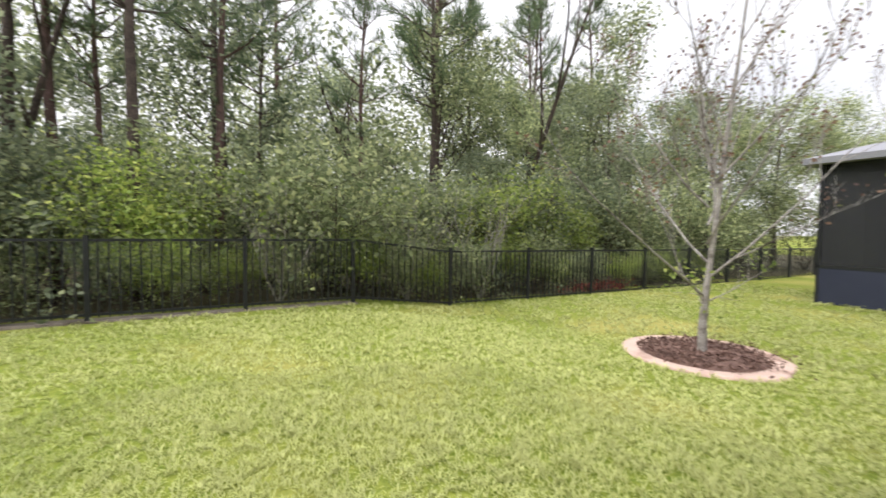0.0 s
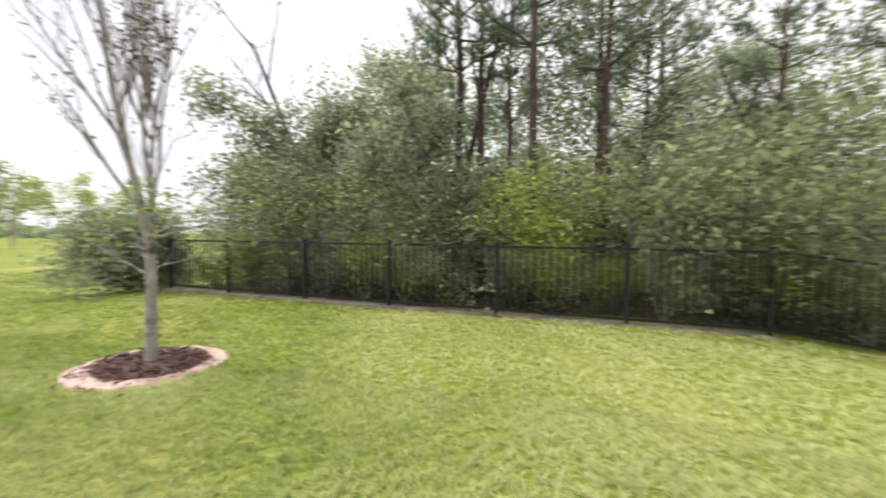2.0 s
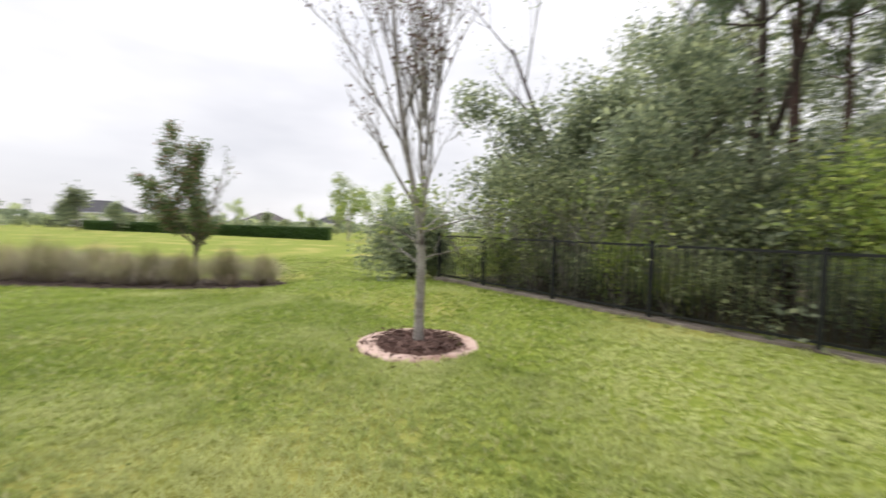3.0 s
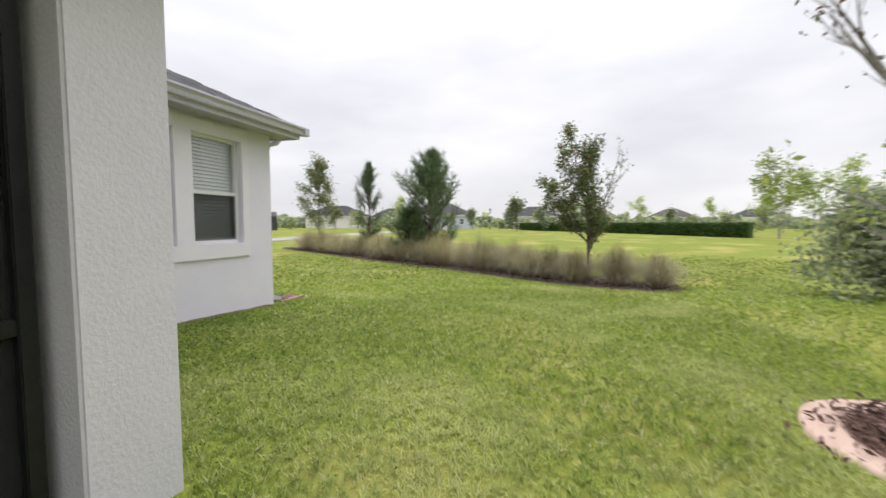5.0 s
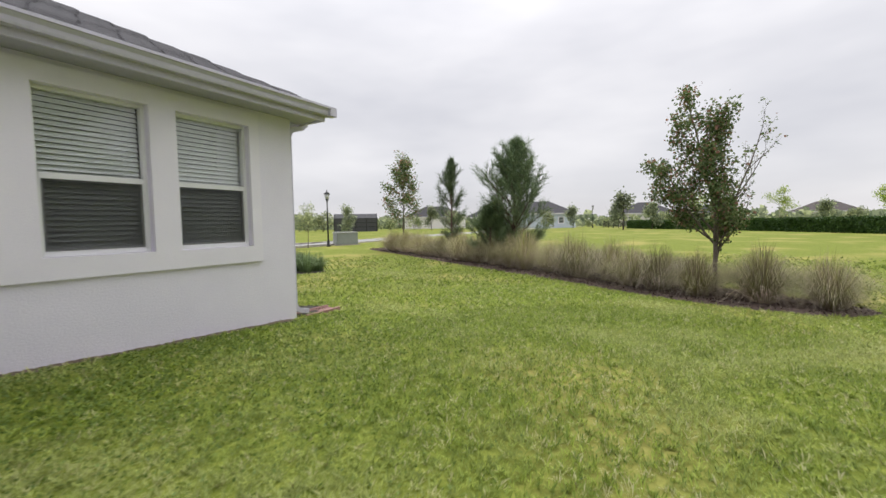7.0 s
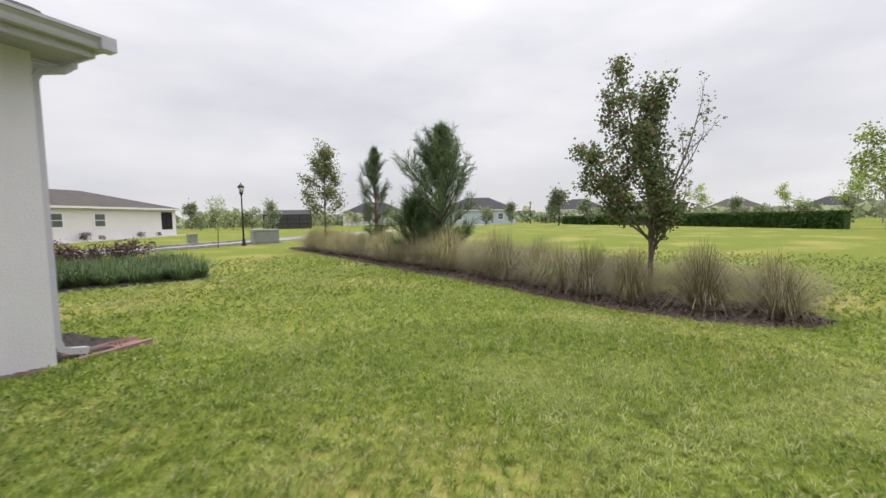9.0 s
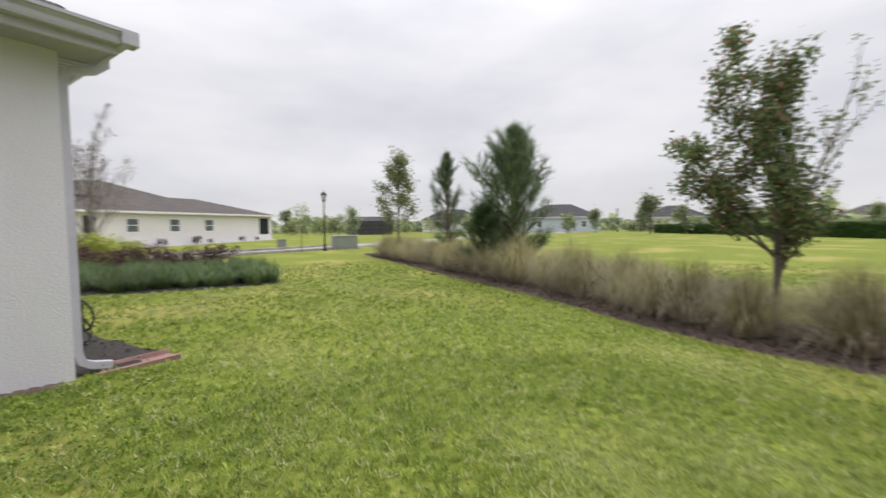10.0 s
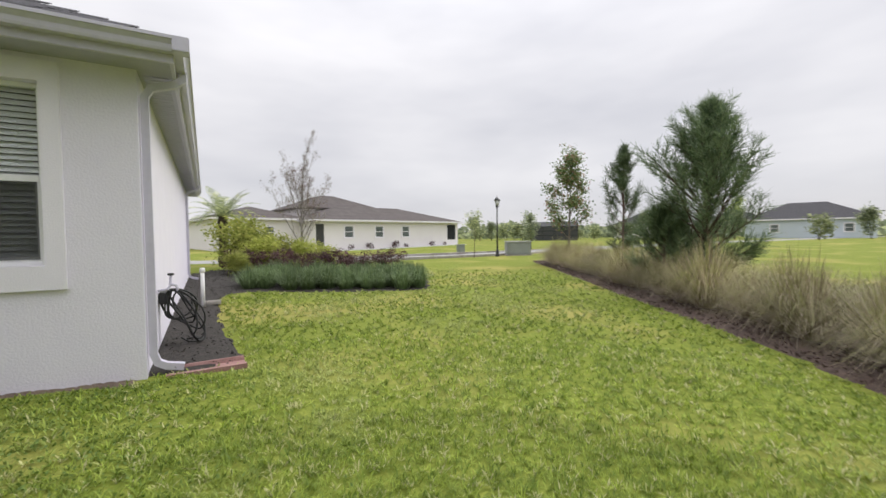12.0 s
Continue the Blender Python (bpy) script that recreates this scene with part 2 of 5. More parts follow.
RUSSET = leaf_material("russet_leaf", (0.11, 0.055, 0.04), (0.26, 0.16, 0.11), (0.20, 0.22, 0.06), 0.2)
PURPLE = leaf_material("purple_leaf", (0.055, 0.028, 0.028), (0.15, 0.08, 0.075), None, 0.0, 0.2)
STRAW = leaf_material("straw_blade", (0.26, 0.20, 0.145), (0.72, 0.61, 0.50), (0.40, 0.34, 0.20), 0.15, 0.35, None, 0.4)
GREEN_STRAW = leaf_material("greenish_straw_blade", (0.10, 0.082, 0.045), (0.50, 0.42, 0.27), (0.30, 0.31, 0.10), 0.36, 0.35, None, 0.4)
LIRIOPE = leaf_material("border_grass_blade", (0.065, 0.105, 0.04), (0.20, 0.27, 0.12), None, 0.0, 0.25)
WEED = leaf_material("weed_leaf", (0.085, 0.145, 0.026), (0.20, 0.285, 0.065), None, 0.0, 0.3)
HEDGE_LEAF = leaf_material("hedge_leaf", (0.02, 0.05, 0.012), (0.075, 0.14, 0.03), None, 0.0, 0.2)
PAN_ROOF = material("grey_pan_roof", (0.19, 0.19, 0.21), (0.24, 0.24, 0.26), 0.6, scale=1.5, fine=30, bump=0.05)
ROAD = material("asphalt", (0.26, 0.255, 0.25), (0.33, 0.325, 0.32), 0.9, scale=0.7, fine=60, bump=0.3)
CREAM = material("cream_stucco", (0.79, 0.745, 0.77), (0.83, 0.79, 0.81), 0.9, scale=0.8, fine=40, bump=0.3)
BLUE_WALL = material("pale_blue_stucco", (0.52, 0.575, 0.66), (0.57, 0.62, 0.70), 0.9, scale=0.8, fine=40, bump=0.3)
GREEN_BOX = material("utility_green_paint", (0.23, 0.25, 0.235), (0.29, 0.31, 0.295), 0.6, scale=2, bump=0.1)
HOSE = material("black_rubber", (0.015, 0.016, 0.015), (0.035, 0.035, 0.033), 0.5, scale=8, bump=0.1)
TERRACOTTA = material("red_brown_concrete", (0.26, 0.14, 0.125), (0.38, 0.23, 0.21), 0.9, scale=6, fine=60, bump=0.4)
# dark screen with the haze of distance mixed in as a lighter colour
HAZED_SCREEN = material("hazed_dark_screen", (0.055, 0.056, 0.06), (0.075, 0.076, 0.08), 0.8, scale=2, bump=0.05)
PALE_LID = material("pale_grey_paint", (0.42, 0.43, 0.41), (0.48, 0.49, 0.47), 0.6, scale=2, bump=0.1)
LAMP_GLASS = material("frosted_lamp_glass", (0.55, 0.56, 0.55), (0.65, 0.66, 0.65), 0.3, bump=0.0)
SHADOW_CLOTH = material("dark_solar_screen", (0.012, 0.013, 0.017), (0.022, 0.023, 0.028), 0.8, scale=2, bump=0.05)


# ---- building helpers ----
def mesh_of(name, verts, quads, mat, smooth=False):
    """A mesh from arrays of places and of quads (or triangles)."""
    verts, quads = np.asarray(verts, dtype=np.float32), np.asarray(quads, dtype=np.int32)
    k = quads.shape[1]
    me = bpy.data.meshes.new(name)
    me.vertices.add(len(verts))
    me.vertices.foreach_set("co", verts.ravel())
    me.loops.add(quads.size)
    me.loops.foreach_set("vertex_index", quads.ravel())
    me.polygons.add(len(quads))
    me.polygons.foreach_set("loop_start", np.arange(0, quads.size, k, dtype=np.int32))
    if smooth:
        me.polygons.foreach_set("use_smooth", np.ones(len(quads), dtype=bool))
    me.materials.append(mat)
    me.update(calc_edges=True)
    return me


def thing(name, at, label, category, group="", turn=0.0):
    ob = new(name)
    ob.empty_display_size = 0.2
    ob.matrix_basis = pose(*at, 0, 0, turn)
    return tagged(ob, label, category, group)


def part(name, data, mat, parent, label="", at=(0, 0, 0), root=None, kind=""):
    """Links a bmesh or a mesh as one part under a thing or a part. root: a world place that is the thing's own origin."""
    if isinstance(data, bmesh.types.BMesh):
        me = bpy.data.meshes.new(name)
        if root is not None:
            bmesh.ops.translate(data, verts=data.verts, vec=-Vector(root))
        data.normal_update()
        data.to_mesh(me)
        data.free()
        me.materials.append(mat)
    else:
        me = data
    ob = new(name, me)
    ob.parent = parent
    ob.location = at
    return tagged(ob, label, "", "", kind)


def setting(name, data, mat, label, category):
    ob = part(name, data, mat, None)
    return tagged(ob, label, category, "", "structure")


def box(lo, hi, bevel=0.0, bm=None):
    bm = bm or bmesh.new()
    r = bmesh.ops.create_cube(bm, size=1.0)["verts"]
    for v in r:
        v.co = Vector([lo[i] + (v.co[i] + 0.5) * (hi[i] - lo[i]) for i in range(3)])
    if bevel:
        bmesh.ops.bevel(bm, geom=list({e for v in r for e in v.link_edges}), offset=bevel, segments=2, affect="EDGES")
    return bm


def prism(points, lo, hi, axis="x", bm=None):
    """A profile of (a, b) points swept along an axis. x: (y, z); y: (x, z); z: (x, y)."""
    bm = bm or bmesh.new()
    put = {"x": lambda t, a, b: (t, a, b), "y": lambda t, a, b: (a, t, b), "z": lambda t, a, b: (a, b, t)}[axis]
    ends = [[bm.verts.new(put(t, a, b)) for a, b in points] for t in (lo, hi)]
    n = len(points)
    for i in range(n):
        bm.faces.new((ends[0][i], ends[0][(i + 1) % n], ends[1][(i + 1) % n], ends[1][i]))
    bm.faces.new(ends[0])
    bm.faces.new(ends[1])
    bmesh.ops.recalc_face_normals(bm, faces=bm.faces)
    return bm


def lathe(profile, sides=12, bm=None, at=(0, 0, 0)):
    """A turned body from (radius, height) pairs."""
    bm = bm or bmesh.new()
    rings = [[bm.verts.new((at[0] + r * math.cos(2 * math.pi * i / sides), at[1] + r * math.sin(2 * math.pi * i / sides), at[2] + z)) for i in range(sides)] for r, z in profile]
    for a, b in zip(rings, rings[1:]):
        for i in range(sides):
            bm.faces.new((a[i], a[(i + 1) % sides], b[(i + 1) % sides], b[i])).smooth = True
    bm.faces.new(rings[0][::-1])
    bm.faces.new(rings[-1])
    return bm


def pipe(path, radius, sides=8, bm=None, aspect=1.0):
    """A round or flattened tube along a path."""
    bm = bm or bmesh.new()
    path = [Vector(p) for p in path]
    rings, side = [], None
    for i, p in enumerate(path):
        d = (path[min(i + 1, len(path) - 1)] - path[max(i - 1, 0)]).normalized()
        if side is None:
            side = d.orthogonal().normalized() if abs(d.z) < 0.95 else Vector((1, 0, 0))
        side = (side - d * side.dot(d)).normalized()
        other = d.cross(side)
        rings.append([bm.verts.new(p + side * radius * math.cos(2 * math.pi * (k + 0.5) / sides) + other * radius * aspect * math.sin(2 * math.pi * (k + 0.5) / sides)) for k in range(sides)])
    for a, b in zip(rings, rings[1:]):
        for k in range(sides):
            bm.faces.new((a[k], a[(k + 1) % sides], b[(k + 1) % sides], b[k])).smooth = sides > 4
    bm.faces.new(rings[0][::-1])
    bm.faces.new(rings[-1])
    return bm


def smoothstep(a, b, x):
    t = np.clip((x - a) / (b - a), 0, 1)
    return t * t * (3 - 2 * t)


def ground_z(x, y):
    """The lie of the land: it falls gently from the back yard to the street side."""
    x, y = np.asarray(x, dtype=float), np.asarray(y, dtype=float)
    west = np.interp(x, [-120, -60, -40, -25, -17, -13, -10, -7.5, -4, 0], [-0.1, -0.1, -0.2, -0.42, -0.42, -0.38, -0.3, -0.18, -0.13, 0.0])
    keep = 1 - 0.75 * smoothstep(3.0, 6.5, y) * (1 - smoothstep(9, 13, -x))
    east = -0.2 * smoothstep(1.6, 4.4, x)
    by_wall = 0.11 * smoothstep(1.6, 3.2, -y) * np.clip((x + 7.4) / 3.4, 0, 1)
    return west * keep + east + by_wall


def gz(x, y):
    return float(ground_z(x, y))


from mathutils import geometry

# ---- plants: generators ----
def tubes(name, segs, mat, sides=5):
    """Tapered limbs from rows of start, end and their radii."""
    s = np.array([(*a, *b, ra, rb) for a, b, ra, rb in segs], dtype=float)
    a, b, ra, rb = s[:, 0:3], s[:, 3:6], s[:, 6], s[:, 7]
    d = b - a
    d /= np.linalg.norm(d, axis=1)[:, None] + 1e-9
    ref = np.where(np.abs(d[:, 2:3]) > 0.9, np.array([[1.0, 0, 0]]), np.array([[0, 0, 1.0]]))
    u = np.cross(d, ref)
    u /= np.linalg.norm(u, axis=1)[:, None] + 1e-9
    w = np.cross(d, u)
    ang = np.arange(sides) * 2 * np.pi / sides
    off = u[:, None, :] * np.cos(ang)[None, :, None] + w[:, None, :] * np.sin(ang)[None, :, None]
    verts = np.concatenate([a[:, None] + off * ra[:, None, None], b[:, None] + off * rb[:, None, None]], axis=1).reshape(-1, 3)
    i = np.arange(sides)
    one = np.stack([i, (i + 1) % sides, (i + 1) % sides + sides, i + sides], axis=1)
    quads = (one[None] + (np.arange(len(s)) * 2 * sides)[:, None, None]).reshape(-1, 4)
    return mesh_of(name, verts, quads, mat, True)


def leaves(name, centres, size, mat, rng, droop=0.3, slim=0.5, vary=0.4, small=False):
    """Diamond-shaped leaves, each a folded pair of triangles, at random slants."""
    c = np.asarray(centres, dtype=float)
    n = len(c)
    d = rng.normal(size=(n, 3))
    d[:, 2] = d[:, 2] * 0.7 - droop
    d /= np.linalg.norm(d, axis=1)[:, None]
    s = np.cross(d, rng.normal(size=(n, 3)))
    s /= np.linalg.norm(s, axis=1)[:, None] + 1e-9
    k = (size * (1 + vary * rng.uniform(-1, 1, n)))[:, None]
    nrm = np.cross(d, s)
    if small:
        verts = np.stack([c + s * k * slim * 0.7 - d * k * 0.4, c - s * k * slim * 0.5 - d * k * 0.4, c + d * k * 0.6], axis=1).reshape(-1, 3)
        return mesh_of(name, verts, np.arange(3 * n).reshape(-1, 3), mat)
    verts = np.stack([c - d * k * 0.5, c + s * k * slim * 0.5 + nrm * k * 0.1, c + d * k * 0.5, c - s * k * slim * 0.5 + nrm * k * 0.1], axis=1).reshape(-1, 3)
    return mesh_of(name, verts, np.arange(4 * n).reshape(-1, 4), mat)


def grow(rng, p, d, length, r, level, segs, tips, spread=0.6, up=0.25, kids=4, ratio=0.6, wob=0.14, parts_n=4, first=0.3):
    """One limb with its twigs; the tips are where leaves sit."""
    p, d = np.array(p, dtype=float), np.array(d, dtype=float)
    d /= np.linalg.norm(d)
    spots = []
    for i in range(parts_n):
        d = d + rng.normal(size=3) * wob + np.array([0, 0, up * 0.2])
        d /= np.linalg.norm(d)
        q = p + d * length / parts_n
        r2 = r * (1 - 0.75 * (i + 1) / parts_n)
        r1 = r * (1 - 0.75 * i / parts_n)
        segs.append((p, q, r1, r2))
        spots.append((p, q, d, r1, (i + 0.5) / parts_n))
        p = q
    tips.append((p, d, level))
    if level <= 0:
        return
    for k in range(kids):
        f = first + (1 - first) * (k + rng.uniform(0, 1)) / kids
        a, b, dd, rr, _ = spots[min(int(f * parts_n), parts_n - 1)]
        start = a + (b - a) * (f * parts_n % 1)
        side = np.cross(dd, rng.normal(size=3))
        side /= np.linalg.norm(side)
        nd = dd * (1 - spread) + side * spread + np.array([0, 0, up])
        grow(rng, start, nd, length * ratio * rng.uniform(0.7, 1.15) * (1.15 - 0.5 * f), max(rr * 0.55, 0.003), level - 1, segs, tips, spread, up, kids, ratio, wob * 1.15, max(2, parts_n - 1), 0.25)


def plant(name, label, category, seed, at, segs, leaf_at, bark, leaf_mat, size, group="", slim=0.5, droop=0.3, sides=5, small=False):
    rng = np.random.default_rng(seed)
    t = thing(name, at, label, category, group)
    part("trunk", tubes("trunk", segs, bark, sides), bark, t)
    part("crown", leaves("crown", leaf_at, size, leaf_mat, rng, droop, slim, 0.4, small), leaf_mat, t)
    return t


def scatter(rng, tips, per, radius, low=-1):
    c = np.array([p for p, d, lv in tips if lv > low - 5])
    c = np.repeat(c, per, axis=0)
    return c + rng.normal(size=c.shape) * radius


def broadleaf(name, label, seed, at, height, trunk_r, bark, leaf_mat, per=16, size=0.12, clump=0.22, levels=3, spread=0.6, kids=5, up=0.2, first=0.3, category="tree", group="", ratio=0.55, slim=0.55, stems=1, sides=4, small=False):
    rng = np.random.default_rng(seed)
    segs, tips = [], []
    for s in range(stems):
        a = 2 * math.pi * s / stems + seed
        lean = 0.0 if stems == 1 else 0.5
        grow(rng, (0, 0, -0.05), (lean * math.cos(a), lean * math.sin(a), 1), height * 0.8, trunk_r, levels, segs, tips, spread, up, kids, ratio, 0.045, 6, first)
    ends = [t for t in tips if t[2] <= 1]
    return plant(name, label, category, seed, at, segs, scatter(rng, ends, per, clump), bark, leaf_mat, size, group, slim, 0.3, sides, small)


def pine(name, label, seed, at, height, trunk_r, bare, width, group="", tufts=9, bark=PINE_BARK, needle=0.22, density=26, thick=0.006, category="pine tree", limbs=(3, 6), twigs=4, rise=0.25, brush=1.3):
    """A trunk with whorls of limbs; tufts of needles ring the limbs' outer halves."""
    rng = np.random.default_rng(seed)
    segs, spots = [], []
    p = np.array([0.0, 0.0, -0.1])
    steps = 12
    line = [p]
    for i in range(steps):
        q = line[-1] + np.array([rng.normal() * 0.012 * height / 4, rng.normal() * 0.012 * height / 4, height / steps])
        segs.append((line[-1], q, trunk_r * (1 - 0.85 * i / steps), trunk_r * (1 - 0.85 * (i + 1) / steps)))
        line.append(q)
    z = bare * height
    while z < height * 0.98:
        f = (z - bare * height) / (height * (1 - bare))
        k = min(int(z / height * steps), steps - 1)
        base = line[k] + (line[k + 1] - line[k]) * (z / height * steps - k)
        reach = width * (1.02 - f * f) * (0.62 + 0.38 * min(1, f * 3))
        for j in range(rng.integers(*limbs)):
            a = rng.uniform(0, 2 * math.pi)
            ln = reach * rng.uniform(0.6, 1.1)
            d = np.array([math.cos(a), math.sin(a), rise + 0.8 * f + rng.uniform(-0.1, 0.2)])
            grow(rng, base, d, ln, trunk_r * 0.22 * (1 - 0.6 * f) + 0.006, 1, segs, spots, 0.45, 0.35, twigs, 0.45, 0.08, 3, 0.3)
        z += height * (1 - bare) / tufts * rng.uniform(0.7, 1.2)
    spots.append((line[-1], np.array([0, 0, 1.0]), 0))
    t = thing(name, at, label, category, group)
    part("trunk", tubes("trunk", segs, bark, 6), bark, t)
    c = np.array([q for q, d, lv in spots])
    ax = np.array([d for q, d, lv in spots])
    n = len(c) * density
    along = rng.uniform(-brush, 0.3, n)[:, None] * needle
    ax = np.repeat(ax, density, axis=0)
    c = np.repeat(c, density, axis=0) + ax * along
    v = rng.normal(size=(n, 3))
    v -= ax * np.sum(v * ax, axis=1)[:, None]
    v /= np.linalg.norm(v, axis=1)[:, None] + 1e-9
    v = v * 0.68 + ax * rng.uniform(0.6, 1.1, n)[:, None]
    w = np.cross(v, rng.normal(size=(n, 3)))
    w *= (thick / (np.linalg.norm(w, axis=1) + 1e-9))[:, None]
    tip = c + v * needle * rng.uniform(0.7, 1.15, n)[:, None]
    verts = np.stack([c - w, c + w, tip + w * 0.4, tip - w * 0.4], axis=1).reshape(-1, 3)
    part("crown", mesh_of("crown", verts, np.arange(4 * n).reshape(-1, 4), NEEDLE), NEEDLE, t)
    return t


def tuft_mesh(name, rng, count, height, spread, base_r, width, mat, arch=0.5):
    """A tussock: blades that rise and arch over, each of three lengths."""
    a = rng.uniform(0, 2 * np.pi, count)
    b = np.sqrt(rng.uniform(0, 1, count)) * base_r
    p0 = np.stack([b * np.cos(a), b * np.sin(a), np.zeros(count) - 0.02], axis=1)
    a2 = a + rng.normal(size=count) * 0.5
    out = np.stack([np.cos(a2), np.sin(a2), np.zeros(count)], axis=1)
    flare = 0.04 + 1.08 * rng.beta(1.3, 1.05, count)
    s = spread * flare
    h = height * rng.uniform(0.6, 1.12, count) * (1.05 - 0.42 * flare)
    up = np.array([[0, 0, 1.0]])
    p1 = p0 + out * (s * 0.3)[:, None] + up * (h * 0.5)[:, None]
    p2 = p0 + out * (s * 0.68)[:, None] + up * (h * 0.87)[:, None]
    p3 = p0 + out * s[:, None] + up * (h * (1.04 - arch * flare * 0.4))[:, None]
    side = np.stack([-np.sin(a2), np.cos(a2), np.zeros(count)], axis=1) * width
    rows = [p0 - side, p0 + side, p1 - side * 0.95, p1 + side * 0.95, p2 - side * 0.65, p2 + side * 0.65, p3 - side * 0.15, p3 + side * 0.15]
    verts = np.stack(rows, axis=1).reshape(-1, 3)
    one = np.array([[0, 1, 3, 2], [2, 3, 5, 4], [4, 5, 7, 6]])
    quads = (one[None] + (np.arange(count) * 8)[:, None, None]).reshape(-1, 4)
    return mesh_of(name, verts, quads, mat)


def inside(poly, x, y):
    """Which of the places lie within an outline."""
    hit = np.zeros(np.shape(x), dtype=bool)
    n = len(poly)
    for i in range(n):
        (x1, y1), (x2, y2) = poly[i], poly[(i + 1) % n]
        cross = ((y1 > y) != (y2 > y)) & (x < (x2 - x1) * (y - y1) / (y2 - y1 + 1e-12) + x1)
        hit ^= cross
    return hit


def smooth_outline(points, rounds=2):
    for _ in range(rounds):
        points = [q for a, b in zip(points, points[1:] + points[:1]) for q in ((a[0] * 0.75 + b[0] * 0.25, a[1] * 0.75 + b[1] * 0.25), (a[0] * 0.25 + b[0] * 0.75, a[1] * 0.25 + b[1] * 0.75))]
    return points


def sheet(name, outline, lift, mat, label, category, edge=0.012, step=0.3, rough=0.02):
    """A low bed over the ground: its rim sits in the lawn, its middle is proud of it."""
    fine = [(a[0] + (b[0] - a[0]) * k / m, a[1] + (b[1] - a[1]) * k / m) for a, b in zip(outline, outline[1:] + outline[:1]) for m in (max(1, round(math.dist(a, b) / step)),) for k in range(m)]
    n = len(fine)
    xs, ys = np.meshgrid(np.arange(min(p[0] for p in fine), max(p[0] for p in fine), step), np.arange(min(p[1] for p in fine), max(p[1] for p in fine), step))
    xs, ys = (xs + 0.3 * step * np.sin(ys * 5 / step)).ravel(), ys.ravel()
    keep = inside(fine, xs, ys)
    pts = [Vector(p) for p in fine] + [Vector(p) for p in zip(xs[keep], ys[keep])]
    v2, _, faces, origin, _, _ = geometry.delaunay_2d_cdt(pts, [], [list(range(n))], 1, 1e-5)
    bm = bmesh.new()
    top = [bm.verts.new((p.x, p.y, gz(p.x, p.y) + (-edge if any(o < n for o in src) else lift + rough * noise.noise((p.x * 3, p.y * 3, 0))))) for p, src in zip(v2, origin)]
    for f in faces:
        bm.faces.new([top[i] for i in f]).smooth = True
    bmesh.ops.recalc_face_normals(bm, faces=bm.faces)
    return setting(name, bm, mat, label, category)


# ---- ground ----
def axis_steps(lo, hi, near_lo, near_hi, fine, coarse):
    near = np.arange(near_lo, near_hi + 1e-6, fine)
    left, right, step = [], [], fine
    x = near_lo
    while x > lo:
        step = min(step * 1.35, coarse)
        x -= step
        left.append(x)
    x, step = near[-1], fine
    while x < hi:
        step = min(step * 1.35, coarse)
        x += step
        right.append(x)
    return np.array(left[::-1] + list(near) + right)


gx, gy = axis_steps(-900, 900, -30, 14, 0.4, 120), axis_steps(-900, 900, -14, 9, 0.4, 120)
X, Y = np.meshgrid(gx, gy)
lumps = np.array([[noise.noise((x * 0.7, y * 0.7, 0)) for x in gx] for y in gy]) * 0.012
Z = ground_z(X, Y) + lumps * (np.abs(X) < 40)
iy, ix = np.meshgrid(np.arange(len(gy) - 1), np.arange(len(gx) - 1), indexing="ij")
first_corner = (iy * len(gx) + ix).ravel()
setting("ground", mesh_of("ground", np.stack([X, Y, Z], -1).reshape(-1, 3), np.stack([first_corner, first_corner + 1, first_corner + 1 + len(gx), first_corner + len(gx)], 1), LAWN, True), LAWN,
        "mown yellow-green lawn that runs to the far houses", "lawn")

BED = smooth_outline([(-11.5, 3.4), (-11.6, 2.4), (-12.0, 1.4), (-12.8, 0.2), (-14.2, -1.6), (-15.6, -3.8), (-17.2, -6.4), (-19.5, -9.8), (-22.6, -14.8), (-23.8, -16.6),
                      (-25.2, -16.2), (-24.0, -13.6), (-21.6, -9.6), (-19.6, -6.0), (-17.6, -2.8), (-16.0, -0.4), (-14.6, 1.8), (-13.4, 3.6), (-12.2, 4.2)])
SIDE_BED = smooth_outline([(-6.9, -3.5), (-7.2, -3.42), (-7.9, -3.45), (-8.12, -3.6), (-8.1, -4.2), (-8.0, -5.3), (-7.98, -7.2), (-8.0, -8.6), (-8.15, -9.4), (-8.5, -9.85), (-9.2, -9.85), (-10.05, -9.55), (-11.5, -9.0), (-12.5, -8.65), (-13.1, -8.85),
                           (-13.9, -10.2), (-15.2, -13.6), (-15.2, -16.5), (-13, -18.5), (-6.9, -19)], 2)
RINGS = [(5.2, 2.95, 0.92), (-4.55, 3.55, 0.74)]
sheet("ornamental_grass_bed", BED, 0.03, MULCH, "reddish brown mulch bed under the ornamental grasses", "mulch bed")
sheet("side_bed", SIDE_BED, 0.025, DARK_MULCH, "dark wet mulch bed along the house wall", "mulch bed")
sheet("forest_floor", smooth_outline([(-9.0, 7.45), (2, 7.35), (3.2, 7.4), (15, 7.1), (40, 7), (40, 60), (-14, 60), (-13, 20), (-10.5, 10)], 1), 0.02, LITTER, "shaded leaf litter behind the fence", "forest floor", step=1.2)
sheet("road", [(-120, -22.5), (60, -22.5), (60, -26.0), (-120, -26.0)], 0.03, ROAD, "pale grey asphalt street beyond the lawn", "road", 0.0, 2.5, 0.0)
for k, (y0, y1) in enumerate(((-22.5, -22.2), (-26.3, -26.0))):
    setting("kerb", box((-120, y0, -0.6), (60, y1, gz(-30, -25) + 0.09), 0.02), CONCRETE, "light concrete kerb of the street", "kerb")

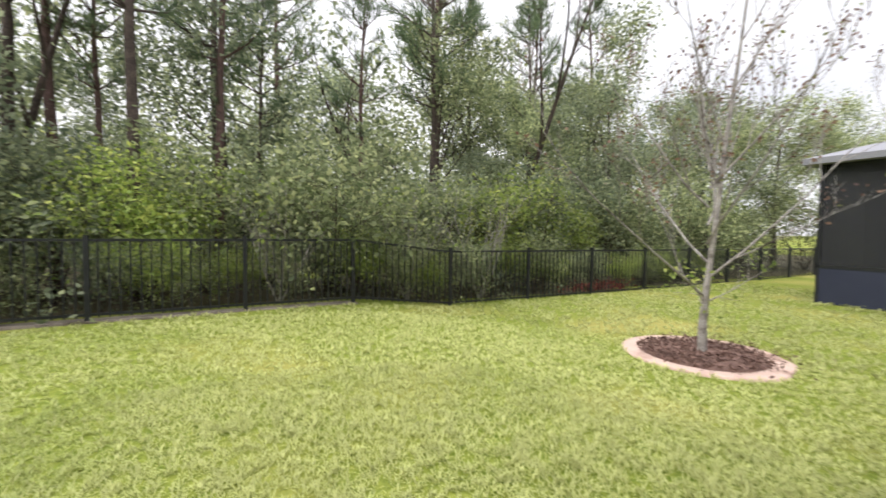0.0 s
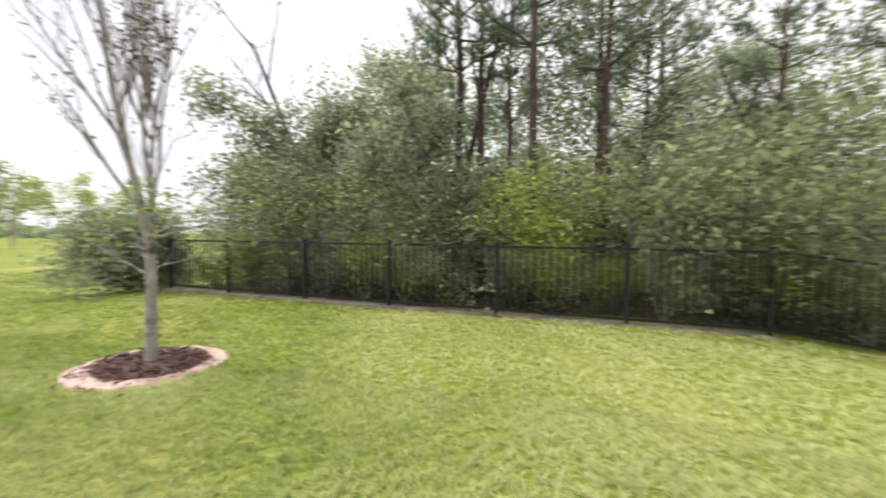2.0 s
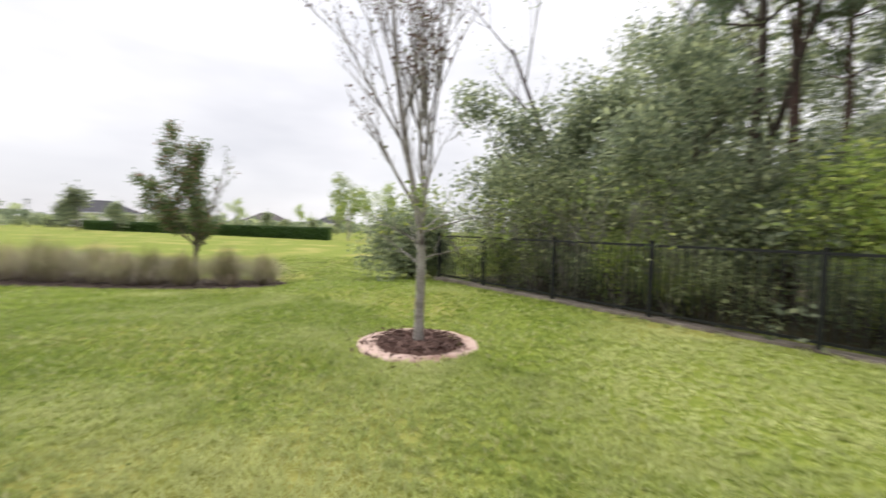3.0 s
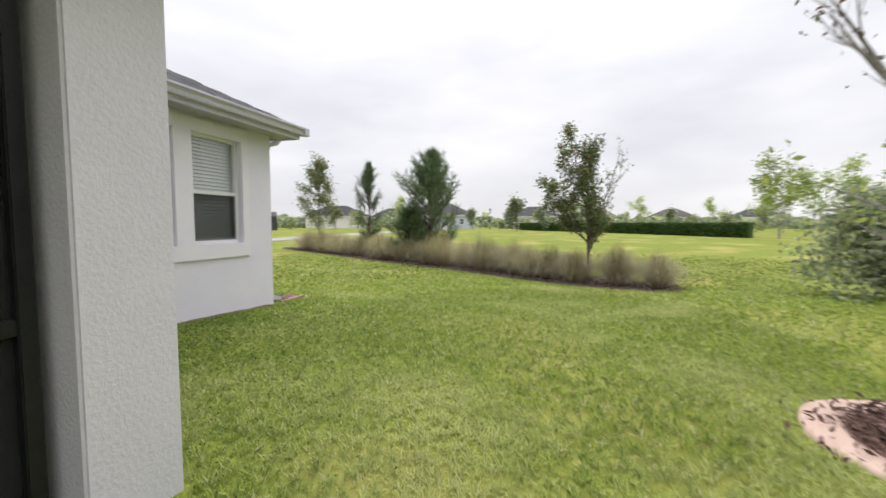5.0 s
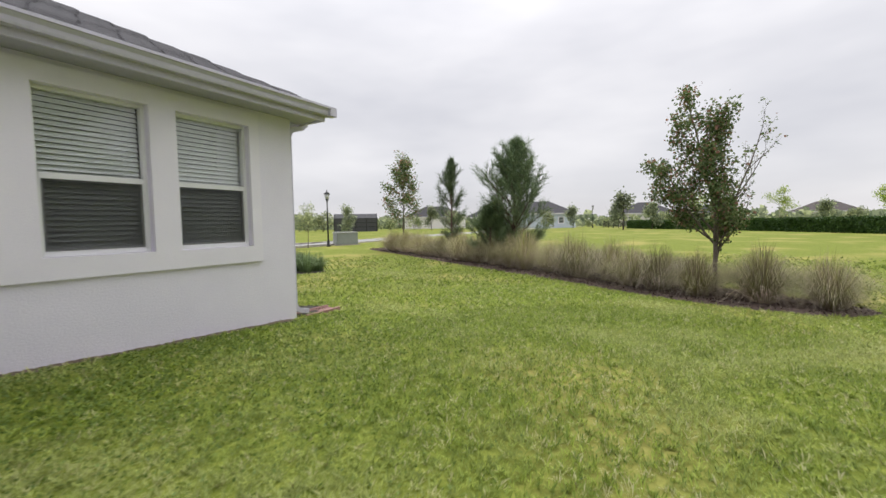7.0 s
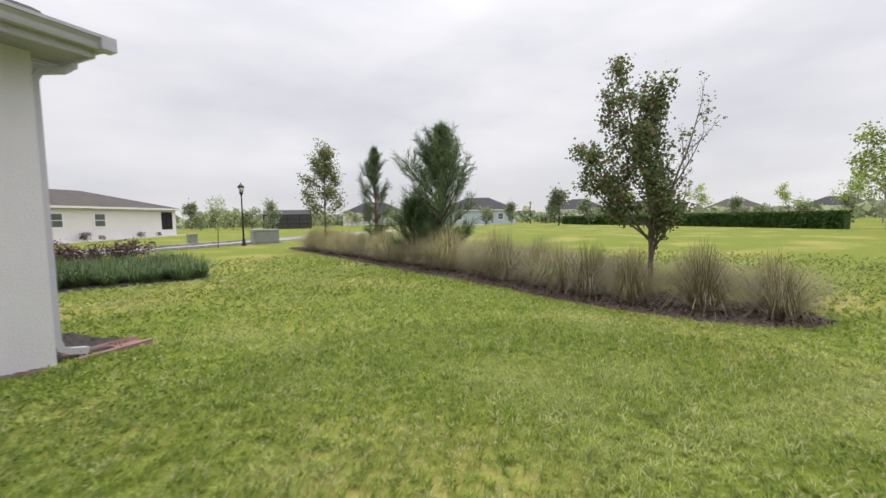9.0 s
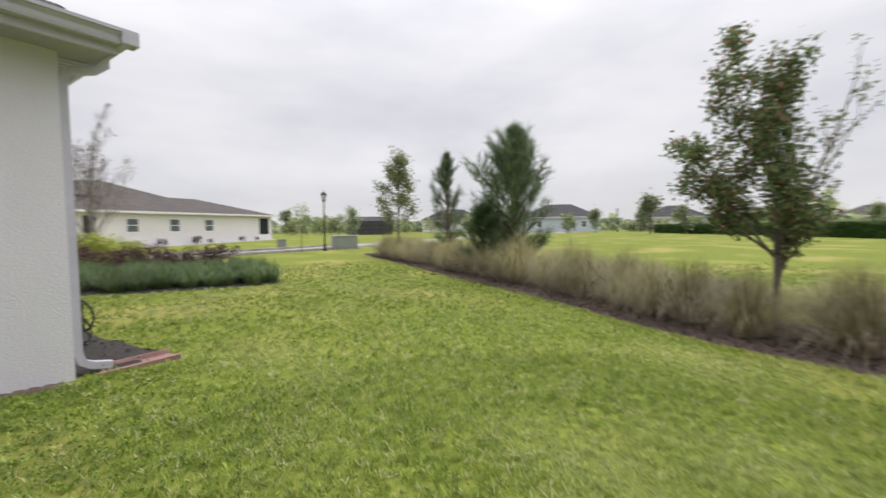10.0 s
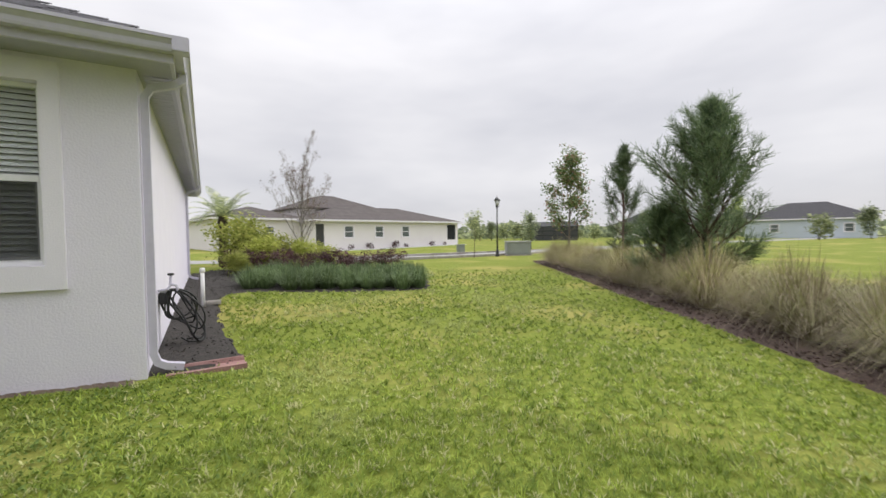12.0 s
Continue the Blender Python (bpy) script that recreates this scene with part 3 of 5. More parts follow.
# ---- house ----
HX, HY, SOFFIT = -7.27, -3.39, 2.62
house = thing("house", (HX, HY, 0), "single-storey house with pale grey stucco and grey shingle roof", "house")
ROOT = (HX, HY, 0)
WINDOWS = [(-6.62, -5.76), (-5.5, -4.62), (-4.37, -3.5)]
SILL, HEAD = 0.90, 2.40


def wall_with_openings(x0, x1, y0, y1, z0, z1, holes):
    """A wall along x, with openings cut through its thickness."""
    bm = bmesh.new()
    xs = sorted({x0, x1, *[v for h in holes for v in h[:2]]})
    zs = sorted({z0, z1, *[v for h in holes for v in h[2:]]})
    for a, b in zip(xs, xs[1:]):
        for c, d in zip(zs, zs[1:]):
            if not any(h[0] < (a + b) / 2 < h[1] and h[2] < (c + d) / 2 < h[3] for h in holes):
                box((a, y0, c), (b, y1, d), 0, bm)
    bmesh.ops.remove_doubles(bm, verts=bm.verts, dist=1e-4)
    inner = [f for f in bm.faces if sum(1 for g in bm.faces if g is not f and (g.calc_center_median() - f.calc_center_median()).length < 1e-4)]
    bmesh.ops.delete(bm, geom=inner, context="FACES")
    return bm


part("wall", wall_with_openings(HX, -3.0, HY - 0.2, HY, -0.5, SOFFIT, [(a, b, SILL, HEAD) for a, b in WINDOWS]), STUCCO, house, "pale grey stucco wall with three windows", root=ROOT)
part("wall", box((HX, -16.0, -0.6), (HX + 0.2, HY - 0.2, SOFFIT)), STUCCO, house, "pale grey stucco side wall", root=ROOT)
part("wall", box((-3.0, HY - 0.2, -0.4), (-2.8, -0.62, SOFFIT)), STUCCO, house, "pale grey stucco porch wall", root=ROOT)
part("wall", box((-2.8, HY - 0.2, -0.4), (7.0, HY, SOFFIT)), STUCCO, house, root=ROOT)
part("wall", box((7.0, -16.0, -0.5), (7.2, -0.4, SOFFIT)), STUCCO, house, root=ROOT)
part("wall", box((HX + 0.2, -16.0, -0.5), (7.0, -15.8, SOFFIT)), STUCCO, house, root=ROOT)
part("column", box((-3.0, -0.8, -0.4), (-2.58, -0.4, SOFFIT), 0.012), STUCCO, house, "square stucco corner column of the porch", root=ROOT)

# window surround: a raised band round the three windows
bm = bmesh.new()
T0, T1 = HY, HY + 0.035
for lo, hi in (((-6.75, T0, 0.70), (-3.3, T1, SILL)), ((-6.75, T0, HEAD), (-3.3, T1, 2.57)), ((-6.75, T0, SILL), (-6.62, T1, HEAD)), ((-5.76, T0, SILL), (-5.5, T1, HEAD)), ((-4.62, T0, SILL), (-4.37, T1, HEAD)), ((-3.5, T0, SILL), (-3.3, T1, HEAD))):
    box(lo, hi, 0, bm)
bmesh.ops.remove_doubles(bm, verts=bm.verts, dist=1e-4)
part("window_surround", bm, TRIM, house, "raised white stucco band round the windows", root=ROOT)


def window(a, b, parent, root):
    """Single-hung window set back in its opening, with blinds behind the glass and a mesh over the lower sash."""
    y1, mid = HY - 0.06, (SILL + HEAD) / 2 - 0.03
    bm = bmesh.new()
    for lo, hi in (((a, y1 - 0.07, SILL), (a + 0.035, y1, HEAD)), ((b - 0.035, y1 - 0.07, SILL), (b, y1, HEAD)), ((a + 0.035, y1 - 0.07, SILL), (b - 0.035, y1, SILL + 0.04)), ((a + 0.035, y1 - 0.07, HEAD - 0.035), (b - 0.035, y1, HEAD))):
        box(lo, hi, 0.004, bm)
    w = part("window", bm, VINYL, parent, "white vinyl single-hung window with closed blinds", root=root)
    part("meeting_rail", box((a + 0.035, y1 - 0.045, mid - 0.03), (b - 0.035, y1 - 0.005, mid + 0.03), 0.006), VINYL, w, root=root)
    bm = bmesh.new()
    for lo, hi in (((a + 0.036, y1 - 0.04, SILL + 0.04), (a + 0.066, y1 - 0.01, mid - 0.03)), ((b - 0.066, y1 - 0.04, SILL + 0.04), (b - 0.036, y1 - 0.01, mid - 0.03)), ((a + 0.066, y1 - 0.04, SILL + 0.041), (b - 0.066, y1 - 0.01, SILL + 0.075))):
        box(lo, hi, 0.003, bm)
    part("sash", bm, VINYL, w, root=root)
    part("pane", box((a + 0.03, y1 - 0.058, mid), (b - 0.03, y1 - 0.052, HEAD - 0.03)), GLASS, w, root=root).visible_shadow = False
    part("pane", box((a + 0.06, y1 - 0.033, SILL + 0.06), (b - 0.06, y1 - 0.027, mid - 0.02)), GLASS, w, root=root).visible_shadow = False
    part("insect_screen", box((a + 0.05, y1 - 0.008, SILL + 0.05), (b - 0.05, y1 - 0.006, mid - 0.02)), MESH, w, "dark insect screen", root=root)
    slat = bmesh.new()
    box((a + 0.04, -0.028, -0.0015), (b - 0.04, 0.028, 0.0015), 0, slat)
    bmesh.ops.rotate(slat, verts=slat.verts, matrix=Matrix.Rotation(radians(-56), 3, "X"))
    bmesh.ops.translate(slat, verts=slat.verts, vec=(-root[0], y1 - 0.09 - root[1], 0))
    me = None
    z = SILL + 0.05
    while z < HEAD - 0.04:
        if me is None:
            o = part("blind_slat", slat, SLAT, w, at=(0, 0, z))
            me = o.data
        else:
            part("blind_slat", me, SLAT, w, at=(0, 0, z))
        z += 0.05
    for f in (0.2, 0.8):
        x = a + (b - a) * f
        part("blind_cord", box((x - 0.002, y1 - 0.064, SILL + 0.04), (x + 0.002, y1 - 0.062, HEAD - 0.04)), SLAT, w, root=root)
    # added dark sheet: the unlit room's shade is in its colour
    part("room_shade_sheet", box((a - 0.1, HY - 0.9, SILL - 0.1), (b + 0.1, HY - 0.85, HEAD + 0.1)), ROOM_SHADE, w, root=root)


for a, b in WINDOWS:
    window(a, b, house, ROOT)

# roof: hip with thick deck, soffit, fascia and gutters
EX, EY, EZ = HX - 0.30, HY + 0.37, 2.80
PITCH = math.tan(radians(26))
E0, E1, S1 = EX, 7.6, -16.4
depth_half = (EY - S1) / 2
bm = bmesh.new()
ridge_z = EZ + depth_half * PITCH
ym = (EY + S1) / 2
c = [bm.verts.new(v) for v in ((E0, EY, EZ), (E1, EY, EZ), (E1, S1, EZ), (E0, S1, EZ), (E0 + depth_half, ym, ridge_z), (E1 - depth_half, ym, ridge_z))]
d = [bm.verts.new((v.co.x, v.co.y, EZ - 0.03)) for v in c[:4]]
for f in ((0, 1, 5, 4), (1, 2, 5), (2, 3, 4, 5), (3, 0, 4)):
    bm.faces.new([c[i] for i in f])
for i in range(4):
    bm.faces.new((c[i], d[i], d[(i + 1) % 4], c[(i + 1) % 4]))
bm.faces.new(d)
bmesh.ops.recalc_face_normals(bm, faces=bm.faces)
roof = part("roof", bm, SHINGLE, house, "dark grey asphalt shingle hip roof", root=ROOT)
part("porch_roof", box((-3.42, EY, EZ - 0.12), (7.2, 0.02, EZ + 0.02)), SHINGLE, house, root=ROOT)
part("soffit", box((E0 + 0.03, EY - 0.37, SOFFIT), (-3.0, EY - 0.03, SOFFIT + 0.02)), SHADED_SOFFIT, house, "aluminium soffit, coloured darker for the shade under the eaves", root=ROOT)
bm = bmesh.new()
box((E0 + 0.03, S1, SOFFIT), (E0 + 0.30, EY - 0.37, SOFFIT + 0.02), 0, bm)
y = EY - 0.5
while y > -15.5:
    box((E0 + 0.07, y - 0.012, SOFFIT - 0.005), (E0 + 0.26, y, SOFFIT), 0, bm)
    y -= 0.1
part("soffit", bm, SHADED_SOFFIT, house, "vented aluminium soffit, coloured darker for the shade under the eaves", root=ROOT)
part("fascia", box((E0, EY - 0.03, SOFFIT - 0.02), (-3.0, EY, EZ - 0.03)), WHITE_METAL, house, root=ROOT)
part("fascia", box((E0, S1, SOFFIT - 0.02), (E0 + 0.03, EY - 0.03, EZ - 0.03)), WHITE_METAL, house, root=ROOT)
OGEE = [(0.0, 0.0), (0.07, 0.0), (0.078, 0.02), (0.082, 0.055), (0.105, 0.085), (0.118, 0.09), (0.118, 0.118), (0.104, 0.118), (0.1, 0.1), (0.0, 0.1)]
GZ = EZ - 0.13
part("gutter", prism([(EY + a, GZ + b) for a, b in OGEE], E0 - 0.1, -3.0, "x"), WHITE_METAL, house, "white metal gutter with a moulded face", root=ROOT)
part("gutter", prism([(E0 - a, GZ + b) for a, b in OGEE], S1, EY + 0.1, "y"), WHITE_METAL, house, root=ROOT)

part("gutter_corner", box((E0 - 0.121, EY - 0.004, GZ - 0.004), (E0 + 0.004, EY + 0.121, GZ + 0.121), 0.006), WHITE_METAL, house, root=ROOT)

# downspouts
for yy in (HY - 0.10, -13.4):
    base = gz(HX - 0.3, yy) + 0.06
    dx = HX - 0.045
    pth = [(E0 - 0.05, yy, GZ + 0.02), (E0 - 0.05, yy, GZ - 0.05), (E0 + 0.02, yy, GZ - 0.11), (dx - 0.05, yy, GZ - 0.17), (dx, yy, GZ - 0.26), (dx, yy, base + 0.16), (dx - 0.03, yy, base + 0.07), (dx - 0.10, yy, base + 0.03), (dx - 0.24, yy, base)]
    part("downspout", pipe(pth, 0.046, 4, aspect=1.0), WHITE_METAL, house, "white metal downspout with a kicked-out foot", root=ROOT)

# ---- fence ----
FY = 7.15
fence = thing("fence", (-9.35, FY, 0), "black powder-coated metal fence with flat rails and pickets", "fence")
FR = (-9.35, FY, 0)
POSTS = [(x, 1.12) for x in (-9.35, -7.54, -5.53, -3.66, -1.68, 0.255, 1.975)] + [(1.98 + 1.965 * i, 0.9 - 0.012 * i) for i in range(1, 12)]


def box_mesh(name, lo, hi, mat, bevel=0.0):
    bm = box(lo, hi, bevel)
    me = bpy.data.meshes.new(name)
    bm.to_mesh(me)
    bm.free()
    me.materials.append(mat)
    return me


post_mesh = box_mesh("post", (-0.032, -0.032, -1.3), (0.032, 0.032, 0.05), BLACK_METAL, 0.004)
cap_mesh = box_mesh("post_cap", (-0.038, -0.038, 0.05), (0.038, 0.038, 0.07), BLACK_METAL, 0.008)
picket_mesh = box_mesh("picket", (-0.009, -0.009, -1.06), (0.009, 0.009, 0.0), BLACK_METAL)
for (x, top), nxt in zip(POSTS, POSTS[1:] + [None]):
    p = part("post", post_mesh, BLACK_METAL, fence, at=(x - FR[0], 0, top))
    part("post_cap", cap_mesh, BLACK_METAL, p)
    if not nxt:
        break
    x2, top2 = nxt
    for dz in (0.0, -1.02):
        bm = bmesh.new()
        vs = [bm.verts.new((xx, s * 0.014, tt + dz + h)) for xx, tt in ((x + 0.03, top), (x2 - 0.03, top2)) for s in (-1, 1) for h in (-0.018, 0.018)]
        for f in ((0, 1, 3, 2), (4, 6, 7, 5), (0, 4, 5, 1), (2, 3, 7, 6), (0, 2, 6, 4), (1, 5, 7, 3)):
            bm.faces.new([vs[i] for i in f])
        bmesh.ops.recalc_face_normals(bm, faces=bm.faces)
        part("rail", bm, BLACK_METAL, fence, root=(FR[0], 0, 0))
    count = 16
    for k in range(1, count):
        f = k / count
        part("picket", picket_mesh, BLACK_METAL, fence, at=(x + (x2 - x) * f - FR[0], 0, top + (top2 - top) * f))
# concrete strip under the fence, that ends in a low step
bm = box((-9.5, FY - 0.07, -0.3), (2.05, FY + 0.2, 0.02), 0.015)
setting("retaining_kerb", bm, KERB, "weathered concrete strip under the fence", "kerb")
bm = box((2.07, FY - 0.13, -0.4), (2.5, FY + 0.16, -0.06), 0.02)
setting("kerb_block", bm, KERB, "loose concrete block at the kerb's end", "concrete block")

# ---- yard trees with rings ----
rng = np.random.default_rng(5)
for (x, y, r), side in zip(RINGS, (0, 1)):
    z = gz(x, y)
    bm = bmesh.new()
    n = 64
    prof = [(r, -0.06), (r - 0.01, 0.014), (r - 0.04, 0.026), (r - 0.2, 0.028), (r - 0.25, 0.012), (r - 0.25, -0.06)]
    wave = [[1 + 0.05 * noise.noise((2.2 * math.cos(2 * math.pi * i / n) + 7 * side, 2.2 * math.sin(2 * math.pi * i / n), 3.0 * (q > 2))) for i in range(n)] for q in range(len(prof))]
    loops = [[bm.verts.new((a * wave[q][i] * math.cos(2 * math.pi * i / n), a * wave[q][i] * math.sin(2 * math.pi * i / n), b + 0.008 * noise.noise((5 * math.cos(2 * math.pi * i / n), 5 * math.sin(2 * math.pi * i / n), q + side)))) for i in range(n)] for q, (a, b) in enumerate(prof)]
    for a, b in zip(loops, loops[1:]):
        for i in range(n):
            bm.faces.new((a[i], a[(i + 1) % n], b[(i + 1) % n], b[i])).smooth = True
    bmesh.ops.recalc_face_normals(bm, faces=bm.faces)
    ring = thing("tree_ring", (x, y, z), "pinkish concrete edging ring round a young tree", "garden edging", "tree rings")
    part("edging", bm, RING, ring)
    bm = bmesh.new()
    lathe([(r - 0.2, -0.03), (r - 0.22, 0.012), (r * 0.5, 0.04), (0.08, 0.055)], 32, bm)
    part("mulch", bm, RED_MULCH, ring, "reddish brown bark mulch")
    m = 1500
    a, q = rng.uniform(0, 2 * np.pi, m), np.sqrt(rng.uniform(0, 1, m)) * (r - 0.2)
    q = q + np.where(rng.uniform(0, 1, m) < 0.35, np.abs(rng.normal(size=m)) * 0.13 * (1 + np.sin(a + 2.2 + side)), 0)
    part("loose_bark", leaves("loose_bark", np.stack([q * np.cos(a), q * np.sin(a), 0.05 - 0.012 * q / r + rng.uniform(0, 0.02, m)], 1), 0.06, RED_MULCH, rng, 0.0, 0.35), RED_MULCH, ring, kind="stuff")

# young trees: a short trunk, a leader and rising side limbs that end in fine bare twigs
def yard_tree(seed, at, fork, stems, height, spread_out, r, per, label, length=0.75, leaf=RUSSET, lean=(0.02, 0.0), low_leaves=0):
    rng = np.random.default_rng(seed)
    segs, tips = [], []
    top = np.array([0.02, 0.0, fork])
    segs += [(np.array([0, 0, -0.05]), np.array([0.0, 0.01, fork * 0.5]), r * 1.15, r), (np.array([0.0, 0.01, fork * 0.5]), top, r, r * 0.9)]
    grow(rng, top, (*lean, 1), height - fork, r * 0.8, 3, segs, tips, 0.45, 0.3, 7, 0.42, 0.025, 7, 0.1)
    for k in range(stems):
        a = 2.4 * k + seed
        lift = (height - fork) * 0.5 * k / stems
        out = spread_out * (1.25 - 0.7 * k / stems)
        grow(rng, top + np.array([0, 0, lift]), (math.cos(a) * out + lean[0], math.sin(a) * out + lean[1], 1), (height - fork - lift) * length * rng.uniform(0.8, 1.1), r * 0.34, 3, segs, tips, 0.42, 0.3, 5, 0.45, 0.07, 6, 0.12)
    ends = [t for t in tips if t[2] <= 0]
    ends = [ends[i] for i in rng.permutation(len(ends))[: len(ends) * 2 // 3]]
    low_tips = []
    for k in range(low_leaves):
        a = 2.4 * k + 1
        grow(rng, (0, 0, fork * rng.uniform(0.75, 1.15)), (math.cos(a) * 1.6, math.sin(a) * 1.6, 0.7), 0.85 * rng.uniform(0.7, 1.1), r * 0.2, 1, segs, low_tips, 0.5, 0.1, 5, 0.5, 0.1, 4, 0.2)
    tree = plant("young_tree", label, "tree", seed, at, segs, scatter(rng, ends, per, 0.05), PALE_BARK, leaf, 0.045, "yard trees", 0.6)
    if low_tips:
        part("lower_leaves", leaves("lower_leaves", scatter(rng, low_tips, 9, 0.08), 0.06, FRESH, rng, 0.4, 0.5), FRESH, tree, "yellow-green leaves on the low twigs")
    return tree


yard_tree(3, (RINGS[0][0], RINGS[0][1], gz(*RINGS[0][:2])), 0.72, 9, 4.7, 1.1, 0.052, 2, "pale-barked young tree with wide nearly bare limbs", 0.72, low_leaves=3)
yard_tree(8, (RINGS[1][0], RINGS[1][1], gz(*RINGS[1][:2])), 1.2, 9, 4.8, 0.21, 0.06, 2, "slim grey-barked young tree with upright nearly bare limbs", 0.85, lean=(-0.09, -0.08), low_leaves=8)

# ---- woods behind the fence ----
rng = np.random.default_rng(21)
bushes = [broadleaf("woodland_shrub", "dense green woodland shrub behind the fence", 30 + k, (-7 + 4.5 * k, 8.7, gz(-7 + 4.5 * k, 8.7)), 2.9, 0.03, DARK_BARK, (GREEN, DEEP, GREEN, FRESH)[k], 20, 0.095, 0.2, 2, 0.7, 7, 0.2, 0.05, "shrub", "woodland shrubs", 0.6, stems=4, sides=3) for k in range(4)]
for i in range(34):
    x = -9.6 + i * 0.95 + rng.uniform(-0.3, 0.3)
    y = 8.35 + rng.uniform(0, 1.5) + (i % 3) * 0.7
    b = bushes[[0, 1, 2, 0, 2, 1, 0, 2, 1, 3][i % 10]]
    copy_thing(b, pose(x, y, gz(x, y), 0, 0, rng.uniform(0, 360)) @ Matrix.Scale(rng.uniform(0.75, 1.2), 4))
for i in range(32):
    x = -8.4 + i * 0.72 + rng.uniform(-0.3, 0.3)
    y = 7.6 + rng.uniform(0, 0.4)
    copy_thing(bushes[[3, 2, 3, 0, 1][i % 5]], pose(x, y, gz(x, y) - 0.03, 0, 0, rng.uniform(0, 360)) @ Matrix.Scale(rng.uniform(0.32, 0.52), 4))
mids = [broadleaf("woodland_tree", "leafy woodland tree behind the fence", 50 + k, (-6 + 6 * k, 11.5, gz(0, 11)), 7.5, 0.09, DARK_BARK, (GREEN, DEEP, GREEN)[k], 58, 0.10, 0.28, 3, 0.6, 5, 0.2, 0.2, "tree", "woodland trees", small=True) for k in range(3)]
for i in range(15):
    x = -8 + i * 1.5 + rng.uniform(-0.5, 0.5)
    y = 12 + rng.uniform(0, 6)
    copy_thing(mids[i % 3], pose(x, y, gz(x, y), 0, 0, rng.uniform(0, 360)) @ Matrix.Scale(rng.uniform(0.5, 0.8) + (0.35 if x > 1 and i % 2 else 0), 4))
for i, (x, y, s) in enumerate(((9.5, 11.5, 1.0), (11.5, 10.4, 0.8), (13.4, 11.6, 1.15), (15.5, 8.8, 0.8), (17.5, 10.2, 0.95), (20, 8.6, 0.85), (23, 10, 1.0), (19, 13, 1.1), (26, 9, 1.0), (22, 6.5, 0.8), (14.5, 14, 1.0), (30, 8, 1.0))):
    copy_thing(mids[i % 3], pose(x, y, gz(x, y), 0, 0, 77 * i) @ Matrix.Scale(s, 4))
brush = broadleaf("bare_brush", "bare brown brush with few leaves behind the fence", 66, (-7.6, 8.1, gz(-7, 8)), 2.3, 0.022, PALE_BARK, FRESH, 1, 0.09, 0.12, 2, 0.5, 5, 0.35, 0.2, "shrub", "bare brush", 0.6, stems=5, sides=4)
for k, (x, y) in enumerate(((-6.5, 7.65), (-5.4, 7.6), (-4.5, 7.7), (-8.6, 7.75), (-3.6, 7.65), (0.8, 7.7), (3.2, 7.65), (5.0, 7.7), (-5.9, 7.8), (-7.1, 7.7))):
    copy_thing(brush, pose(x, y, gz(x, y), 0, 0, 63 * k) @ Matrix.Scale(0.8 + 0.12 * (k % 4), 4))
# broad evergreens near the fence's end
ever = [broadleaf("evergreen_tree", "broad dark evergreen tree by the fence end", 70 + k, (-7.2 + 3.0 * k, 9.2 + 0.3 * k, gz(-7, 9)), 4.5, 0.06, DARK_BARK, DEEP, 24, 0.125, 0.22, 3, 0.55, 5, 0.3, 0.12, "tree", "evergreen trees", stems=2) for k in range(2)]
copy_thing(ever[0], pose(-5.4, 10.4, 0, 0, 0, 130) @ Matrix.Scale(1.05, 4))
copy_thing(ever[1], pose(-9.0, 10.6, 0, 0, 0, 60) @ Matrix.Scale(0.95, 4))
low = broadleaf("woodland_shrub", "dense green shrub at the open end of the fence", 77, (-10.9, 7.25, gz(-10.9, 7.25)), 2.1, 0.03, DARK_BARK, DEEP, 44, 0.10, 0.2, 2, 0.7, 7, 0.15, 0.03, "shrub", "woodland shrubs", 0.6, stems=5, sides=3, small=True)
copy_thing(low, pose(-11.5, 7.9, gz(-11.5, 7.9), 0, 0, 130) @ Matrix.Scale(0.8, 4))
# tall trunks
tall = [pine("tall_pine", "tall woodland pine with a bare dark trunk", 90 + k, (6.4 - 6.6 * k, 13.0, gz(3, 13)), 15.0 - k, 0.15, 0.45, 2.4, "tall pines", 9, DARK_BARK if k else PINE_BARK, 0.34, 20, 0.012) for k in range(2)]
for k, (x, y, s, a) in enumerate(((-1.37, 8.75, 0.8, 20), (-2.2, 10.3, 0.6, 70), (-3.45, 10.2, 0.85, 150), (-2.8, 10.25, 0.75, 220), (0.7, 10.2, 0.5, 300), (2.95, 10.2, 0.55, 10), (5.2, 10.6, 0.8, 120), (-0.11, 10.0, 0.72, 260), (11.5, 14, 0.85, 90), (13.2, 16, 0.9, 330), (8.8, 14.6, 0.8, 170), (15, 14, 0.9, 200), (9.0, 18, 1.1, 250), (2.2, 19, 1.1, 140), (-7.0, 18, 1.0, 40))):
    copy_thing(tall[(k + 1) % 2], pose(x, y, gz(x, y), 0, 0, a) @ Matrix.Scale(s, 4))
fork = broadleaf("forked_tree", "dark forked tree with sparse leaves", 99, (8.6, 12.2, -0.2), 11, 0.16, DARK_BARK, GREEN, 4, 0.09, 0.3, 3, 0.5, 4, 0.3, 0.42, "tree", "forked trees", stems=2, small=True)
for x, y, s, a in ((-4.2, 11.2, 0.75, 40), (-7.4, 12.0, 0.85, 310), (4.9, 12.6, 0.7, 95)):
    copy_thing(fork, pose(x, y, gz(x, y), 0, 0, a) @ Matrix.Scale(s, 4))
